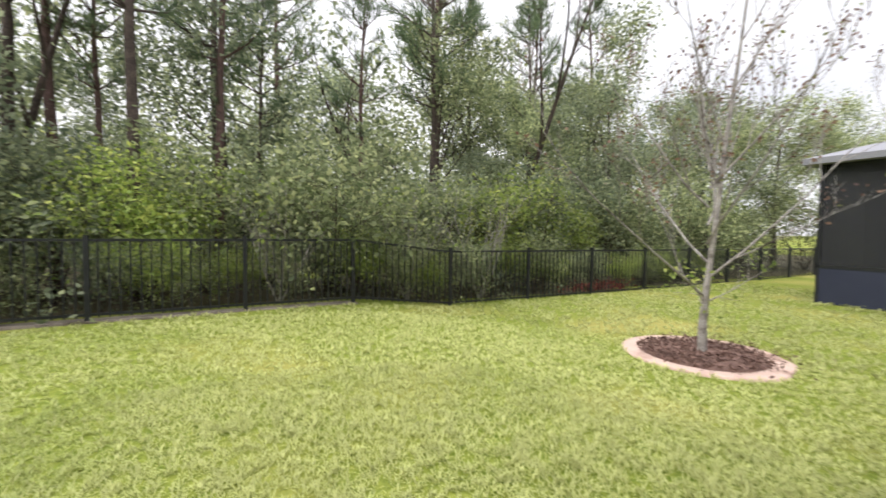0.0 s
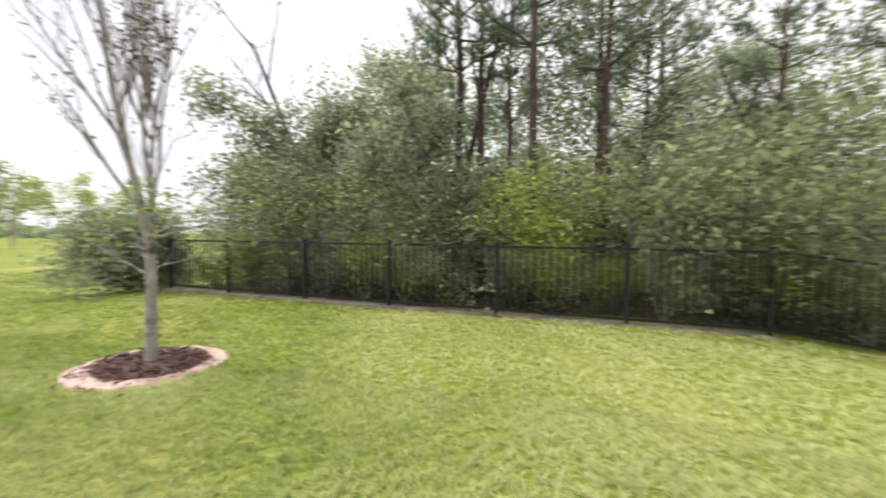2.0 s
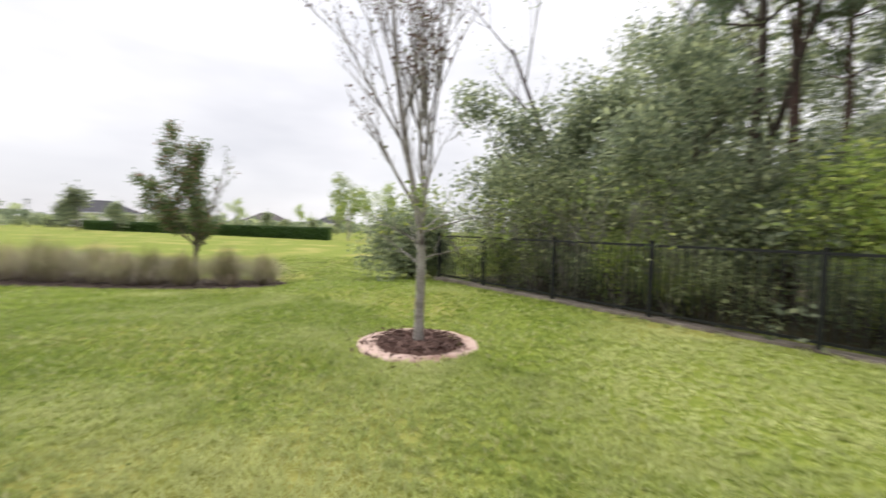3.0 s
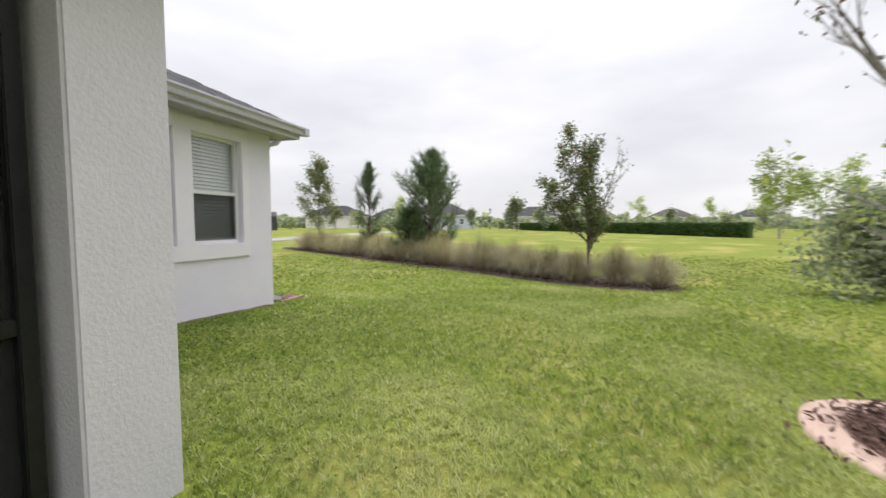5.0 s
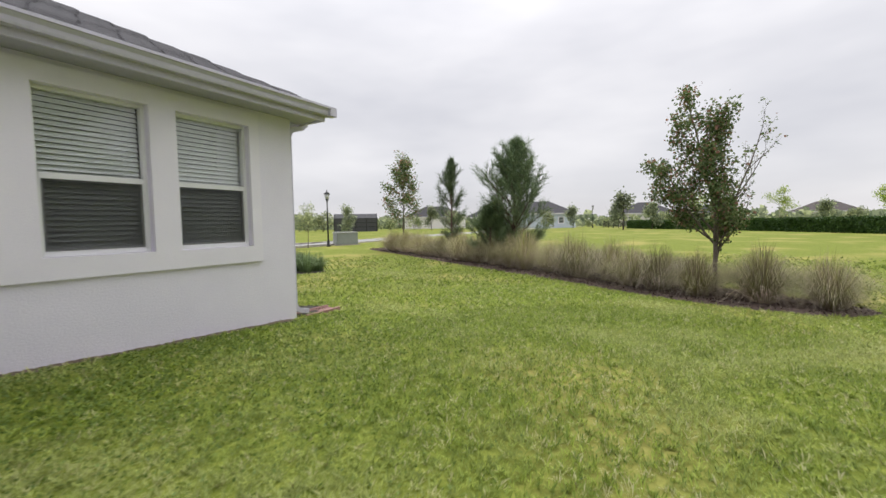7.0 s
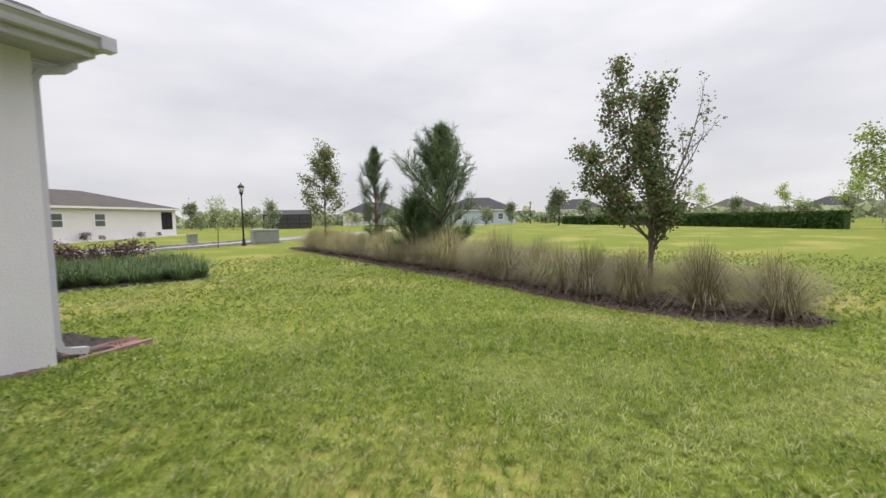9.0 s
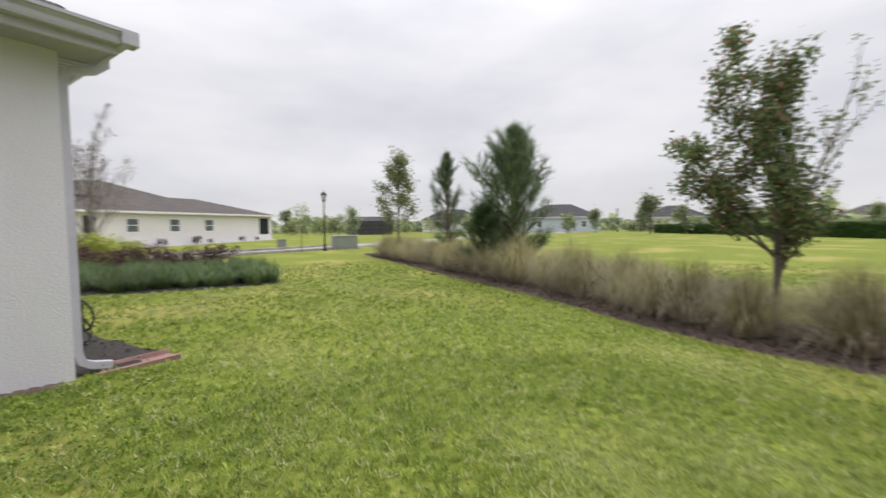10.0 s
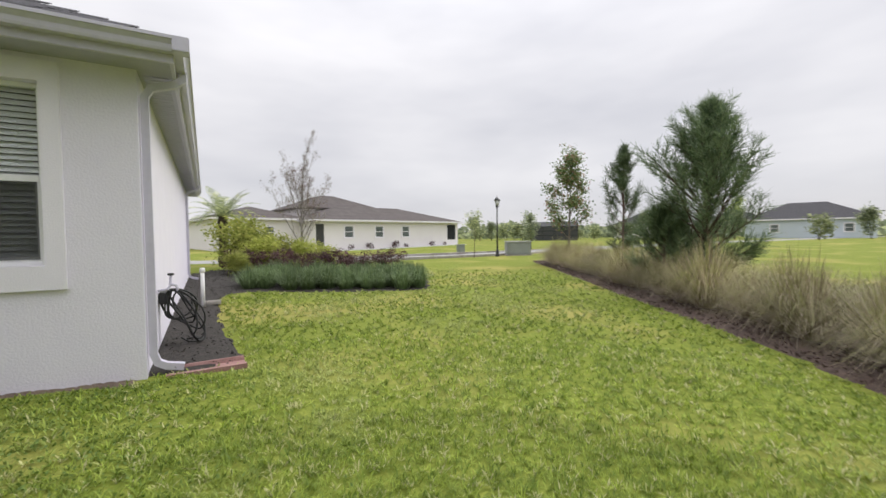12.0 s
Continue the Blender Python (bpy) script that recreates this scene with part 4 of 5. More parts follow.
# the depth of the woods: one mass of leaves
n = 110000
fx = rng.uniform(-16, 34, n)
fy = rng.uniform(17, 30, n)
fz = np.where(rng.uniform(0, 1, n) < 0.48, np.abs(rng.normal(size=n)) * 2.9, rng.uniform(0, 11, n))
clumpy = np.array([noise.noise((a * 0.35, b * 0.35, c * 0.4)) for a, b, c in zip(fx, fy, fz)])
keep = (clumpy > -0.12 - 0.15 * (fz < 3) + 0.07 * (fz > 6)) & ~((fx < -9) & (fy < 19))
ob = part("distant_woods", leaves("distant_woods", np.stack([fx, fy, fz - 0.1], 1)[keep], 0.24, GREEN, rng, 0.2, 0.6, 0.4, True), GREEN, None)
tagged(ob, "deep green mass of distant woodland leaves", "woods", "", "stuff")

red = thing("red_ground_plant", (8.6, 7.55, gz(8.6, 7.55)), "low reddish ground plant behind the fence", "plant")
q = rng.normal(size=(420, 3)) * np.array([0.55, 0.14, 0.07]) + np.array([0, 0, 0.12])
q[:, 2] = np.maximum(q[:, 2], 0.01)
RED = leaf_material("red_leaf", (0.16, 0.03, 0.03), (0.42, 0.10, 0.09), None, 0.0, 0.3)
part("leaves", leaves("leaves", q, 0.11, RED, rng, -0.4, 0.35), RED, red)

# ---- ornamental grasses ----
rng = np.random.default_rng(41)
clumps = []
for k in range(4):
    t = thing("ornamental_grass", (0, 0, 0), "tall straw-brown ornamental grass tussock in the mulch bed", "ornamental grass", "ornamental grasses")
    part("blades", tuft_mesh("blades", rng, (1250, 1150, 1200, 1000)[k], (1.18, 1.22, 1.26, 1.06)[k], (1.12, 1.22, 1.05, 1.18)[k], (0.12, 0.13, 0.12, 0.13)[k], 0.0026, GREEN_STRAW, 1.35), GREEN_STRAW, t)
    part("dead_skirt", tuft_mesh("dead_skirt", rng, 330, 0.62, 0.75, 0.18, 0.0034, STRAW, 2.2), STRAW, t, "pale dead straw round the base")
    clumps.append(t)
front = [(-11.75, 3.05), (-12.0, 2.2), (-12.6, 1.2), (-13.4, 0.1), (-14.4, -1.1), (-15.3, -2.5), (-16.3, -4.1), (-17.4, -5.8), (-18.6, -7.7), (-20, -9.9), (-21.4, -12.1), (-23.1, -14.9)]
spots = []
for a, b in zip(front, front[1:]):
    d = math.dist(a, b)
    m = max(1, round(d / 0.85))
    for i in range(m):
        for row in ((0.5, 1.45) if a[1] > 0.5 else (0.5, 1.75)):
            f = (i + rng.uniform(-0.25, 0.25) + 0.45 * (row > 0.5)) / m
            spots.append((a[0] + (b[0] - a[0]) * f - row * 0.8 + rng.normal() * 0.08, a[1] + (b[1] - a[1]) * f + row * 0.55 + rng.normal() * 0.08))
for i, (x, y) in enumerate(spots):
    m = pose(x, y, gz(x, y) + 0.02, 0, 0, rng.uniform(0, 360)) @ Matrix.Scale(rng.uniform(0.78, 1.12) * float(np.interp(y, [-3, 1, 3], [1.24, 1.1, 0.84])), 4)
    if i < 4:
        clumps[i].matrix_basis = m
    else:
        copy_thing(clumps[rng.integers(0, 4)], m)


# ---- trees in the bed ----
rng = np.random.default_rng(44)
segs, tips = [], []
# start height, lean along x and y, length and thickness of each limb; the limbs on the +y side are nearly bare
MAPLE_LIMBS = [(-0.05, 0.0, -0.05, 2.6, 0.06), (1.5, 0.05, -0.26, 2.45, 0.035), (1.4, -0.15, 0.10, 2.2, 0.03), (1.15, 0.1, 0.42, 2.3, 0.028), (1.3, -0.2, 0.62, 1.8, 0.022), (1.0, 0.3, -0.75, 1.7, 0.028), (1.2, -0.45, -0.65, 1.8, 0.028),
         (0.95, 0.75, 0.2, 1.3, 0.025), (1.0, -0.8, 0.3, 1.3, 0.025), (1.05, 0.1, -1.25, 1.35, 0.024), (0.9, 0.2, 0.95, 1.1, 0.022), (1.9, 0.3, -0.45, 1.5, 0.02), (2.1, -0.3, -0.1, 1.5, 0.02)]
for z, lx, ly, ln, r in MAPLE_LIMBS:
    grow(rng, (0, 0, z), (lx, ly, 1), ln, r, 2, segs, tips, 0.5, 0.3, 6, 0.34, 0.06, 6, 0.22)
full = [t for t in tips if t[2] <= 1 and (t[0][1] < 0.25 or t[0][2] < 1.6)]
bare = [t for t in tips if t[2] <= 0 and (t[0][1] >= 0.25 and t[0][2] >= 1.6)]
leaf_at = np.concatenate([scatter(rng, full, 30, 0.085), scatter(rng, bare, 3, 0.05)])
plant("maple_tree", "young maple, half green and reddish, half bare, in the grass bed", "tree", 120, (-13.5, 1.9, gz(-13.5, 1.9)), segs, leaf_at, MID_BARK, MAPLE, 0.058, "bed trees", 0.8)
pine("young_pine", "bushy young pine in the ornamental grass bed", 136, (-18.6, -4.45, gz(-18.6, -4.45)), 4.75, 0.09, 0.06, 2.05, "young pines", 17, needle=0.23, density=42, thick=0.0065, limbs=(4, 7), twigs=5, rise=0.7, brush=2.2)
pine("young_pine", "slender young pine in the ornamental grass bed", 132, (-21.4, -8.8, gz(-21.4, -8.8)), 4.9, 0.06, 0.12, 1.25, "young pines", 13, needle=0.21, density=36, thick=0.006, limbs=(3, 6), rise=0.5, brush=2.0)
pine("young_pine", "low bushy young pine beside a taller one", 133, (-18.3, -5.3, gz(-18.3, -5.3)), 2.2, 0.05, 0.05, 1.3, "young pines", 10, needle=0.22, density=40, thick=0.007, limbs=(4, 7), twigs=5, rise=0.6, brush=2.0)
rng = np.random.default_rng(47)
segs, tips = [], []
grow(rng, (0, 0, -0.05), (0, 0, 1), 5.4, 0.06, 1, segs, tips, 0.5, 0.3, 5, 0.2, 0.03, 6, 0.5)
for k in range(13):
    a = 2.4 * k
    f = k / 12
    grow(rng, (0, 0, 1.3 + 3.3 * f), (math.cos(a), math.sin(a), 0.75 + 0.5 * f), (1.5 - 0.85 * f) * rng.uniform(0.75, 1.1), 0.02, 1, segs, tips, 0.5, 0.3, 5, 0.4, 0.06, 5, 0.25)
plant("young_broadleaf_tree", "slim young tree with green leaves in the grass bed", "tree", 152, (-23.0, -13.0, gz(-23, -13)), segs, scatter(rng, [t for t in tips if t[2] <= 1], 70, 0.17), MID_BARK, MAPLE, 0.095, "bed trees", 0.8)

# ---- beside the house ----
block = thing("splash_block", (-7.75, -3.5, gz(-7.75, -3.5) + 0.02), "red-brown concrete splash block under a downspout", "splash block", turn=2)
bm = prism([(-0.15, -0.03), (0.15, -0.03), (0.15, 0.02), (0.115, 0.024), (0.1, -0.008), (-0.1, -0.008), (-0.115, 0.032), (-0.15, 0.028)], -0.34, 0.34, "x")
part("trough", bm, TERRACOTTA, block)
block = thing("splash_block", (-7.86, -8.0, gz(-7.86, -8.0) + 0.02), "small pale concrete splash block on the mulch", "splash block")
part("trough", prism([(-0.11, 0.0), (0.11, 0.0), (0.11, 0.06), (0.09, 0.06), (0.07, 0.025), (-0.07, 0.025), (-0.09, 0.06), (-0.11, 0.06)], -0.14, 0.14, "x"), CONCRETE, block)

hz = gz(-7.5, -4.7)
hose = thing("garden_hose", (-7.36, -4.7, hz), "black garden hose coiled on a wall hanger", "garden hose")
part("wall_hanger", box((0.0, -0.12, 0.52), (0.085, 0.12, 0.66), 0.01), HOSE, hose, "black plastic hose hanger")
rng = np.random.default_rng(61)
for k in range(7):
    w, h = 0.09 + 0.13 * rng.uniform(0, 1), 0.24 + 0.036 * k
    cx, sk = -0.12 - 0.012 * k, rng.uniform(-0.08, 0.08)
    loop = [(cx + w * math.sin(a + 0.2 * k) + 0.02 * math.sin(3 * a + k), 0.09 * math.sin(a + k) + sk, 0.68 - h * (1 - math.cos(a)) * 0.7 + 0.02 * math.sin(2 * a + k)) for a in np.linspace(0, 2 * math.pi, 26)]
    part("hose_loop", pipe(loop, 0.011, 6), HOSE, hose)
tail = [(-0.12, 0.05, 0.1), (-0.2, 0.1, 0.05), (-0.3, 0.02, 0.035), (-0.36, -0.12, 0.03), (-0.28, -0.22, 0.03), (-0.17, -0.15, 0.035)]
part("hose_end", pipe(tail, 0.011, 6), HOSE, hose)
tap = thing("garden_tap", (-7.3, -4.45, hz), "grey metal garden tap on a short upright pipe", "tap")
part("pipe", pipe([(0.02, 0, 0.70), (-0.07, 0, 0.71), (-0.10, 0, 0.75), (-0.11, 0, 0.87)], 0.014, 8), WHITE_METAL, tap)
part("handle", lathe([(0.03, 0.87), (0.035, 0.88), (0.03, 0.895)], 10, at=(-0.11, 0, 0)), HOSE, tap)
part("spout", pipe([(-0.10, 0, 0.77), (-0.16, 0, 0.75), (-0.17, 0, 0.69)], 0.014, 8), WHITE_METAL, tap)
pvc = thing("vent_pipe", (-7.7, -7.7, gz(-7.7, -7.7)), "white plastic upright pipe beside the wall", "pipe")
part("pipe", pipe([(0, 0, -0.05), (0, 0, 0.7)], 0.035, 12), VINYL, pvc)
part("cap", lathe([(0.045, 0.66), (0.045, 0.73), (0.03, 0.745)], 12), VINYL, pvc)

# soil strip where the wall meets the lawn
rng = np.random.default_rng(63)
edge = [(x, HY + 0.14 + 0.05 * rng.uniform(-1, 1)) for x in np.linspace(-7.2, -3.0, 30)]
sheet("soil_strip", [(-7.25, HY - 0.05)] + edge + [(-3.0, HY - 0.05)], 0.012, SOIL, "bare brown soil strip at the foot of the wall", "soil", step=0.09)

# dark broad-leaved weeds in the grass by the wall; they also paint the house's shade
n = 90000
wx, wy = rng.uniform(-11.0, -2.9, n), rng.uniform(HY + 0.2, 1.6, n)
thin = np.exp(-((wy - HY) / 2.0) ** 2) * smoothstep(-9.0, -5.0, wx) * ((wx < -3.1) | (wy > -0.3))
wk = thin * (1.0 + 0.9 * np.array([noise.noise((a * 1.6, b * 1.6, 4)) for a, b in zip(wx, wy)])) > rng.uniform(0, 1, n)
wk &= ~inside(SIDE_BED, wx, wy)
ob = part("ground_weeds", leaves("ground_weeds", np.stack([wx, wy, ground_z(wx, wy) + rng.uniform(0.02, 0.05, n)], 1)[wk], 0.022, WEED, rng, 0.05, 0.6), WEED, None)
tagged(ob, "low green weeds by the wall that also darken the grass as house shade", "weeds", "", "stuff")

# loose bark on the two mulch beds
def loose_bark(name, outline, count, label, mat=MULCH, size=0.06):
    x = rng.uniform(min(p[0] for p in outline), max(p[0] for p in outline), count)
    y = rng.uniform(min(p[1] for p in outline), max(p[1] for p in outline), count)
    ok = inside(outline, x, y) & (x < HX)
    x, y = x[ok], y[ok]
    ob = part(name, leaves(name, np.stack([x, y, ground_z(x, y) + 0.03 + rng.uniform(0, 0.025, len(x))], 1), size, mat, rng, 0.0, 0.35), mat, None)
    tagged(ob, label, "bark mulch", "", "stuff")


loose_bark("loose_bark", BED, 42000, "reddish bark pieces over the grass bed")
loose_bark("loose_bark", SIDE_BED, 14000, "dark bark pieces in the bed by the wall", DARK_MULCH, 0.035)

# screened porch of this house: dark frame and mesh beside the column
porch = thing("screen_wall", (-2.5, -0.55, gz(-2, -0.5)), "dark metal screen wall of the porch", "screen wall")
for k in range(6):
    part("upright", box((k * 1.85 - 0.03, -0.03, -0.1), (k * 1.85 + 0.03, 0.03, 2.65), 0.005), BLACK_METAL, porch)
for z in (0.0, 0.85, 2.55):
    part("crossbar", box((0.03, -0.025, z), (9.2, 0.025, z + 0.06), 0.004), BLACK_METAL, porch)
part("mesh", box((0.03, -0.004, 0.06), (9.2, -0.002, 2.55)), DARK_MESH, porch, "dark insect mesh")
part("kick_plate", box((0.03, -0.01, 0.06), (9.2, -0.006, 0.85)), SHADOW_CLOTH, porch, "dark kick plate")

# ---- next-door screened porch ----
nz = gz(12, 3)
cage = thing("next_door_porch", (11.6, 4.2, nz), "dark screened porch of the next house with grey roof", "screened porch")
part("kick_plate", box((0, -8.0, 0.0), (0.05, 0, 0.78)), material("navy_panel", (0.018, 0.022, 0.045), (0.026, 0.03, 0.055), 0.6, scale=2, bump=0.05), cage, "dark navy kick plate")
part("kick_plate", box((0.05, -0.05, 0.0), (6.0, 0, 0.78)), SHADOW_CLOTH, cage)
for k in range(5):
    part("post", box((-0.01, -k * 2.0 - 0.06, 0), (0.06, -k * 2.0, 3.1), 0.004), BLACK_METAL, cage)
part("crossbar", box((-0.01, -8.0, 0.78), (0.06, 0, 0.85), 0.004), BLACK_METAL, cage)
part("screen", box((0.02, -8.0, 0.85), (0.03, -0.06, 3.05)), DARK_MESH, cage, "dark solar screen")
part("screen", box((0.06, -0.04, 0.85), (6.0, -0.03, 3.05)), DARK_MESH, cage, "dark solar screen")
# added near-black sheet that stands in for the shade inside the porch
part("inner_shade_sheet", box((2.2, -8.0, 0), (2.4, -0.1, 3.05)), SHADOW_CLOTH, cage)
bm = bmesh.new()
v = [bm.verts.new(c) for c in ((-0.25, 0.25, 3.05), (6.2, 0.25, 3.05), (6.2, -8.2, 3.05), (-0.25, -8.2, 3.05), (2.6, -2.6, 4.1), (3.2, -5.4, 4.1), (-0.25, 0.25, 3.18), (6.2, 0.25, 3.18), (6.2, -8.2, 3.18), (-0.25, -8.2, 3.18))]
for f in ((0, 1, 2, 3), (0, 1, 7, 6), (1, 2, 8, 7), (2, 3, 9, 8), (3, 0, 6, 9), (6, 7, 4), (7, 8, 5, 4), (8, 9, 5), (9, 6, 4, 5)):
    bm.faces.new([v[i] for i in f])
bmesh.ops.recalc_face_normals(bm, faces=bm.faces)
part("roof", bm, PAN_ROOF, cage, "light grey porch roof")


# ---- houses across the street ----
def hip(x0, x1, y0, y1, z, rise, thick=0.16):
    """A hip roof with a fascia edge."""
    bm = bmesh.new()
    half = min(x1 - x0, y1 - y0) / 2
    if x1 - x0 >= y1 - y0:
        r = ((x0 + half, (y0 + y1) / 2), (x1 - half, (y0 + y1) / 2))
    else:
        r = (((x0 + x1) / 2, y0 + half), ((x0 + x1) / 2, y1 - half))
    c = [(x0, y0), (x1, y0), (x1, y1), (x0, y1)]
    lo = [bm.verts.new((*p, z)) for p in c]
    hi = [bm.verts.new((*p, z + thick)) for p in c]
    a, b = (bm.verts.new((*p, z + thick + rise)) for p in r)
    bm.faces.new(lo)
    for i in range(4):
        bm.faces.new((lo[i], lo[(i + 1) % 4], hi[(i + 1) % 4], hi[i]))
    faces = ((0, 1, b, a), (1, 2, b), (2, 3, a, b), (3, 0, a)) if x1 - x0 >= y1 - y0 else ((0, 1, a), (1, 2, b, a), (2, 3, b), (3, 0, a, b))
    for f in faces:
        bm.faces.new([hi[i] if isinstance(i, int) else i for i in f])
    bmesh.ops.recalc_face_normals(bm, faces=bm.faces)
    return bm


def far_house(at, turn, w, d, wall_mat, roof_mat, label, windows=(), recess_shade=None, height=2.75, rise=2.2, second=None, porch=None):
    """A single-storey house whose long side faces its own +y."""
    h = thing("far_house", at, label, "house", "houses across the street", turn)
    part("wall", box((0, -d, -0.6), (w, 0, height)), wall_mat, h)
    part("roof", hip(-0.45, w + 0.45, -d - 0.45, 0.45, height, rise), roof_mat, h)
    part("fascia", box((-0.47, 0.45, height - 0.02), (w + 0.47, 0.5, height + 0.17)), TRIM, h)
    part("fascia", box((-0.52, -d - 0.45, height - 0.02), (-0.47, 0.45, height + 0.17)), TRIM, h)
    part("fascia", box((w + 0.47, -d - 0.45, height - 0.02), (w + 0.52, 0.45, height + 0.17)), TRIM, h)
    for x in windows:
        bm = bmesh.new()
        for lo, hi in (((x - 0.65, 0.0, 0.82), (x - 0.5, 0.06, 2.28)), ((x + 0.5, 0.0, 0.82), (x + 0.65, 0.06, 2.28)), ((x - 0.5, 0.0, 0.82), (x + 0.5, 0.06, 0.97)), ((x - 0.5, 0.0, 2.15), (x + 0.5, 0.06, 2.28)), ((x - 0.5, 0.0, 1.53), (x + 0.5, 0.045, 1.59))):
            box(lo, hi, 0, bm)
        win = part("window", bm, TRIM, h, "white-framed window")
        part("pane", box((x - 0.5, 0.004, 0.97), (x + 0.5, 0.014, 1.53)), DARK_GLASS, win)
        part("pane", box((x - 0.5, 0.004, 1.59), (x + 0.5, 0.02, 2.15)), DARK_GLASS, win)
    if recess_shade:
        # flat panel on the wall; the entrance's shade is painted by its dark colour
        part("recess_shade", box((recess_shade[0], 0.003, 0.0), (recess_shade[1], 0.02, 2.4)), ROOM_SHADE, h, "dark flat panel painted as the shade of an entrance")
    if porch:
        part("porch_screen", box((porch[0], 0.003, 0.45), (porch[1], 0.02, 2.45)), SHADOW_CLOTH, h, "dark screened porch opening")
        part("porch_mullion", box(((porch[0] + porch[1]) / 2 - 0.04, 0.02, 0.45), ((porch[0] + porch[1]) / 2 + 0.04, 0.05, 2.45)), BLACK_METAL, h)
    if second:
        x0, x1, y0, y1, z = second
        part("upper_wall", box((x0 + 0.5, y0 + 0.5, height), (x1 - 0.5, y1 - 0.5, z)), wall_mat, h)
        part("upper_roof", hip(x0, x1, y0, y1, z, 2.0), roof_mat, h)
    return h


far_house((-38.2, -47.3, 0.05), 12.7, 21.0, 12.0, CREAM, BROWN_SHINGLE, "long cream stucco house with brown shingle hip roof", (9.1, 13.0, 17.0), (20.0, 20.9), 2.7, 1.95, (7.5, 19.5, -17.0, -7.0, 4.5), (0.5, 2.0))
far_house((-17.5, -46.5, 0.05), 12.7, 9.0, 12.0, CREAM, BROWN_SHINGLE, "cream stucco garage wing with brown shingle roof", (4.0,), None, 2.9, 1.5)
# pale stone strip with low shrubs before the long house
side_x, side_y = Vector((math.cos(radians(12.7)), math.sin(radians(12.7)))), Vector((-math.sin(radians(12.7)), math.cos(radians(12.7))))
foot = Vector((-38.2, -47.3))
strip = [foot + side_x * a + side_y * b for a, b in ((-0.5, 0.03), (19.8, 0.03), (19.8, 1.5), (8.0, 1.2), (-0.5, 1.3))]
sheet("stone_strip", [tuple(p) for p in strip], 0.06, PALE_LID, "pale stone strip along the foot of the house", "stone bed", 0.0, 1.0)
HOMES = [(-92, -27, 16, BLUE_WALL, SHINGLE, "pale blue-grey house with grey roof far across the lawn"), (-118, -8.0, 14, CREAM, SHINGLE, "cream house with dark grey roof behind trees"), (-96, -56, 16, CREAM, SHINGLE, "white house with grey hip roof far away"),
         (-150, 8, 15, CREAM, SHINGLE, "distant pale house with grey roof"), (-155, 34, 15, CREAM, BROWN_SHINGLE, "distant cream house with brown roof"), (-160, 60, 16, CREAM, SHINGLE, "distant white house with grey roof"), (-120, -50, 16, CREAM, SHINGLE, "distant cream house with grey hip roof")]
for x, y, w, wm, rm, label in HOMES:
    a = math.degrees(math.atan2(-(-6 - x), 1 - y))
    m = pose(x, y, 0, 0, 0, a) @ Matrix.Translation((-w / 2, 0, 0))
    far_house(tuple(m.translation), a, w, 11, wm, rm, label, (3.0, w - 4.0), None, 2.9, 2.9)
pool = thing("pool_enclosure", (-64.7, -49.7, -0.1), "dark screened pool enclosure with a sloped top", "pool enclosure", turn=-49)
for k in range(5):
    part("frame_post", box((k * 2 - 0.06, -0.06, 0), (k * 2 + 0.06, 0.06, 2.5)), BLACK_METAL, pool)
    part("roof_beam", pipe([(k * 2, 0, 2.5), (k * 2, -1.6, 3.4), (k * 2, -5, 3.4)], 0.06, 4), BLACK_METAL, pool)
for z in (0.9, 1.7, 2.5):
    part("crossbar", box((0, -0.04, z - 0.05), (8, 0.04, z + 0.05)), BLACK_METAL, pool)
bm = prism([(0.0, 0.0), (0.0, 2.5), (-1.6, 3.4), (-5.0, 3.4), (-5.0, 0.0)], 0.05, 7.95, "x")
part("screen", bm, HAZED_SCREEN, pool, "dark insect screen")

# ---- street furniture ----
lamp = thing("street_lamp", (-25.3, -21.6, gz(-25.3, -21.6)), "black post lamp with a lantern head by the street", "street lamp")
part("base", lathe([(0.16, 0.0), (0.16, 0.08), (0.11, 0.14), (0.09, 0.45), (0.07, 0.5)], 12), BLACK_METAL, lamp)
part("pole", lathe([(0.06, 0.5), (0.05, 1.8), (0.042, 3.3), (0.07, 3.34), (0.07, 3.4), (0.04, 3.42)], 12), BLACK_METAL, lamp)
head = part("lantern", lathe([(0.09, 3.42), (0.13, 3.46), (0.13, 3.5)], 8), BLACK_METAL, lamp)
part("glass", lathe([(0.10, 3.5), (0.19, 3.86)], 8), LAMP_GLASS, head, "frosted lantern glass")
part("roof", lathe([(0.23, 3.86), (0.21, 3.92), (0.12, 4.02), (0.05, 4.06), (0.03, 4.12), (0.015, 4.2)], 8), BLACK_METAL, head)
for k in range(4):
    a = k * math.pi / 2 + 0.4
    part("lantern_bar", pipe([(0.10 * math.cos(a), 0.10 * math.sin(a), 3.5), (0.195 * math.cos(a), 0.195 * math.sin(a), 3.86)], 0.012, 4), BLACK_METAL, head)
far_lamp = copy_thing(lamp, pose(-82, -13.5, 0, 0, 0, 0))
cab = thing("utility_cabinet", (-27.2, -21.7, gz(-27, -21.7)), "grey-green metal utility cabinet on a concrete pad", "utility cabinet", turn=-28)
part("pad", box((-0.95, -0.7, -0.1), (0.95, 0.7, 0.06), 0.02), CONCRETE, cab, "concrete pad")
part("body", box((-0.83, -0.55, 0.06), (0.83, 0.55, 0.92), 0.03), GREEN_BOX, cab)
part("lid", box((-0.87, -0.6, 0.92), (0.87, 0.6, 1.02), 0.035), PALE_LID, cab, "paler metal lid")
for x in (-0.4, 0.4):
    part("door", box((x - 0.38, 0.55, 0.12), (x + 0.38, 0.565, 0.88), 0.004), GREEN_BOX, cab)
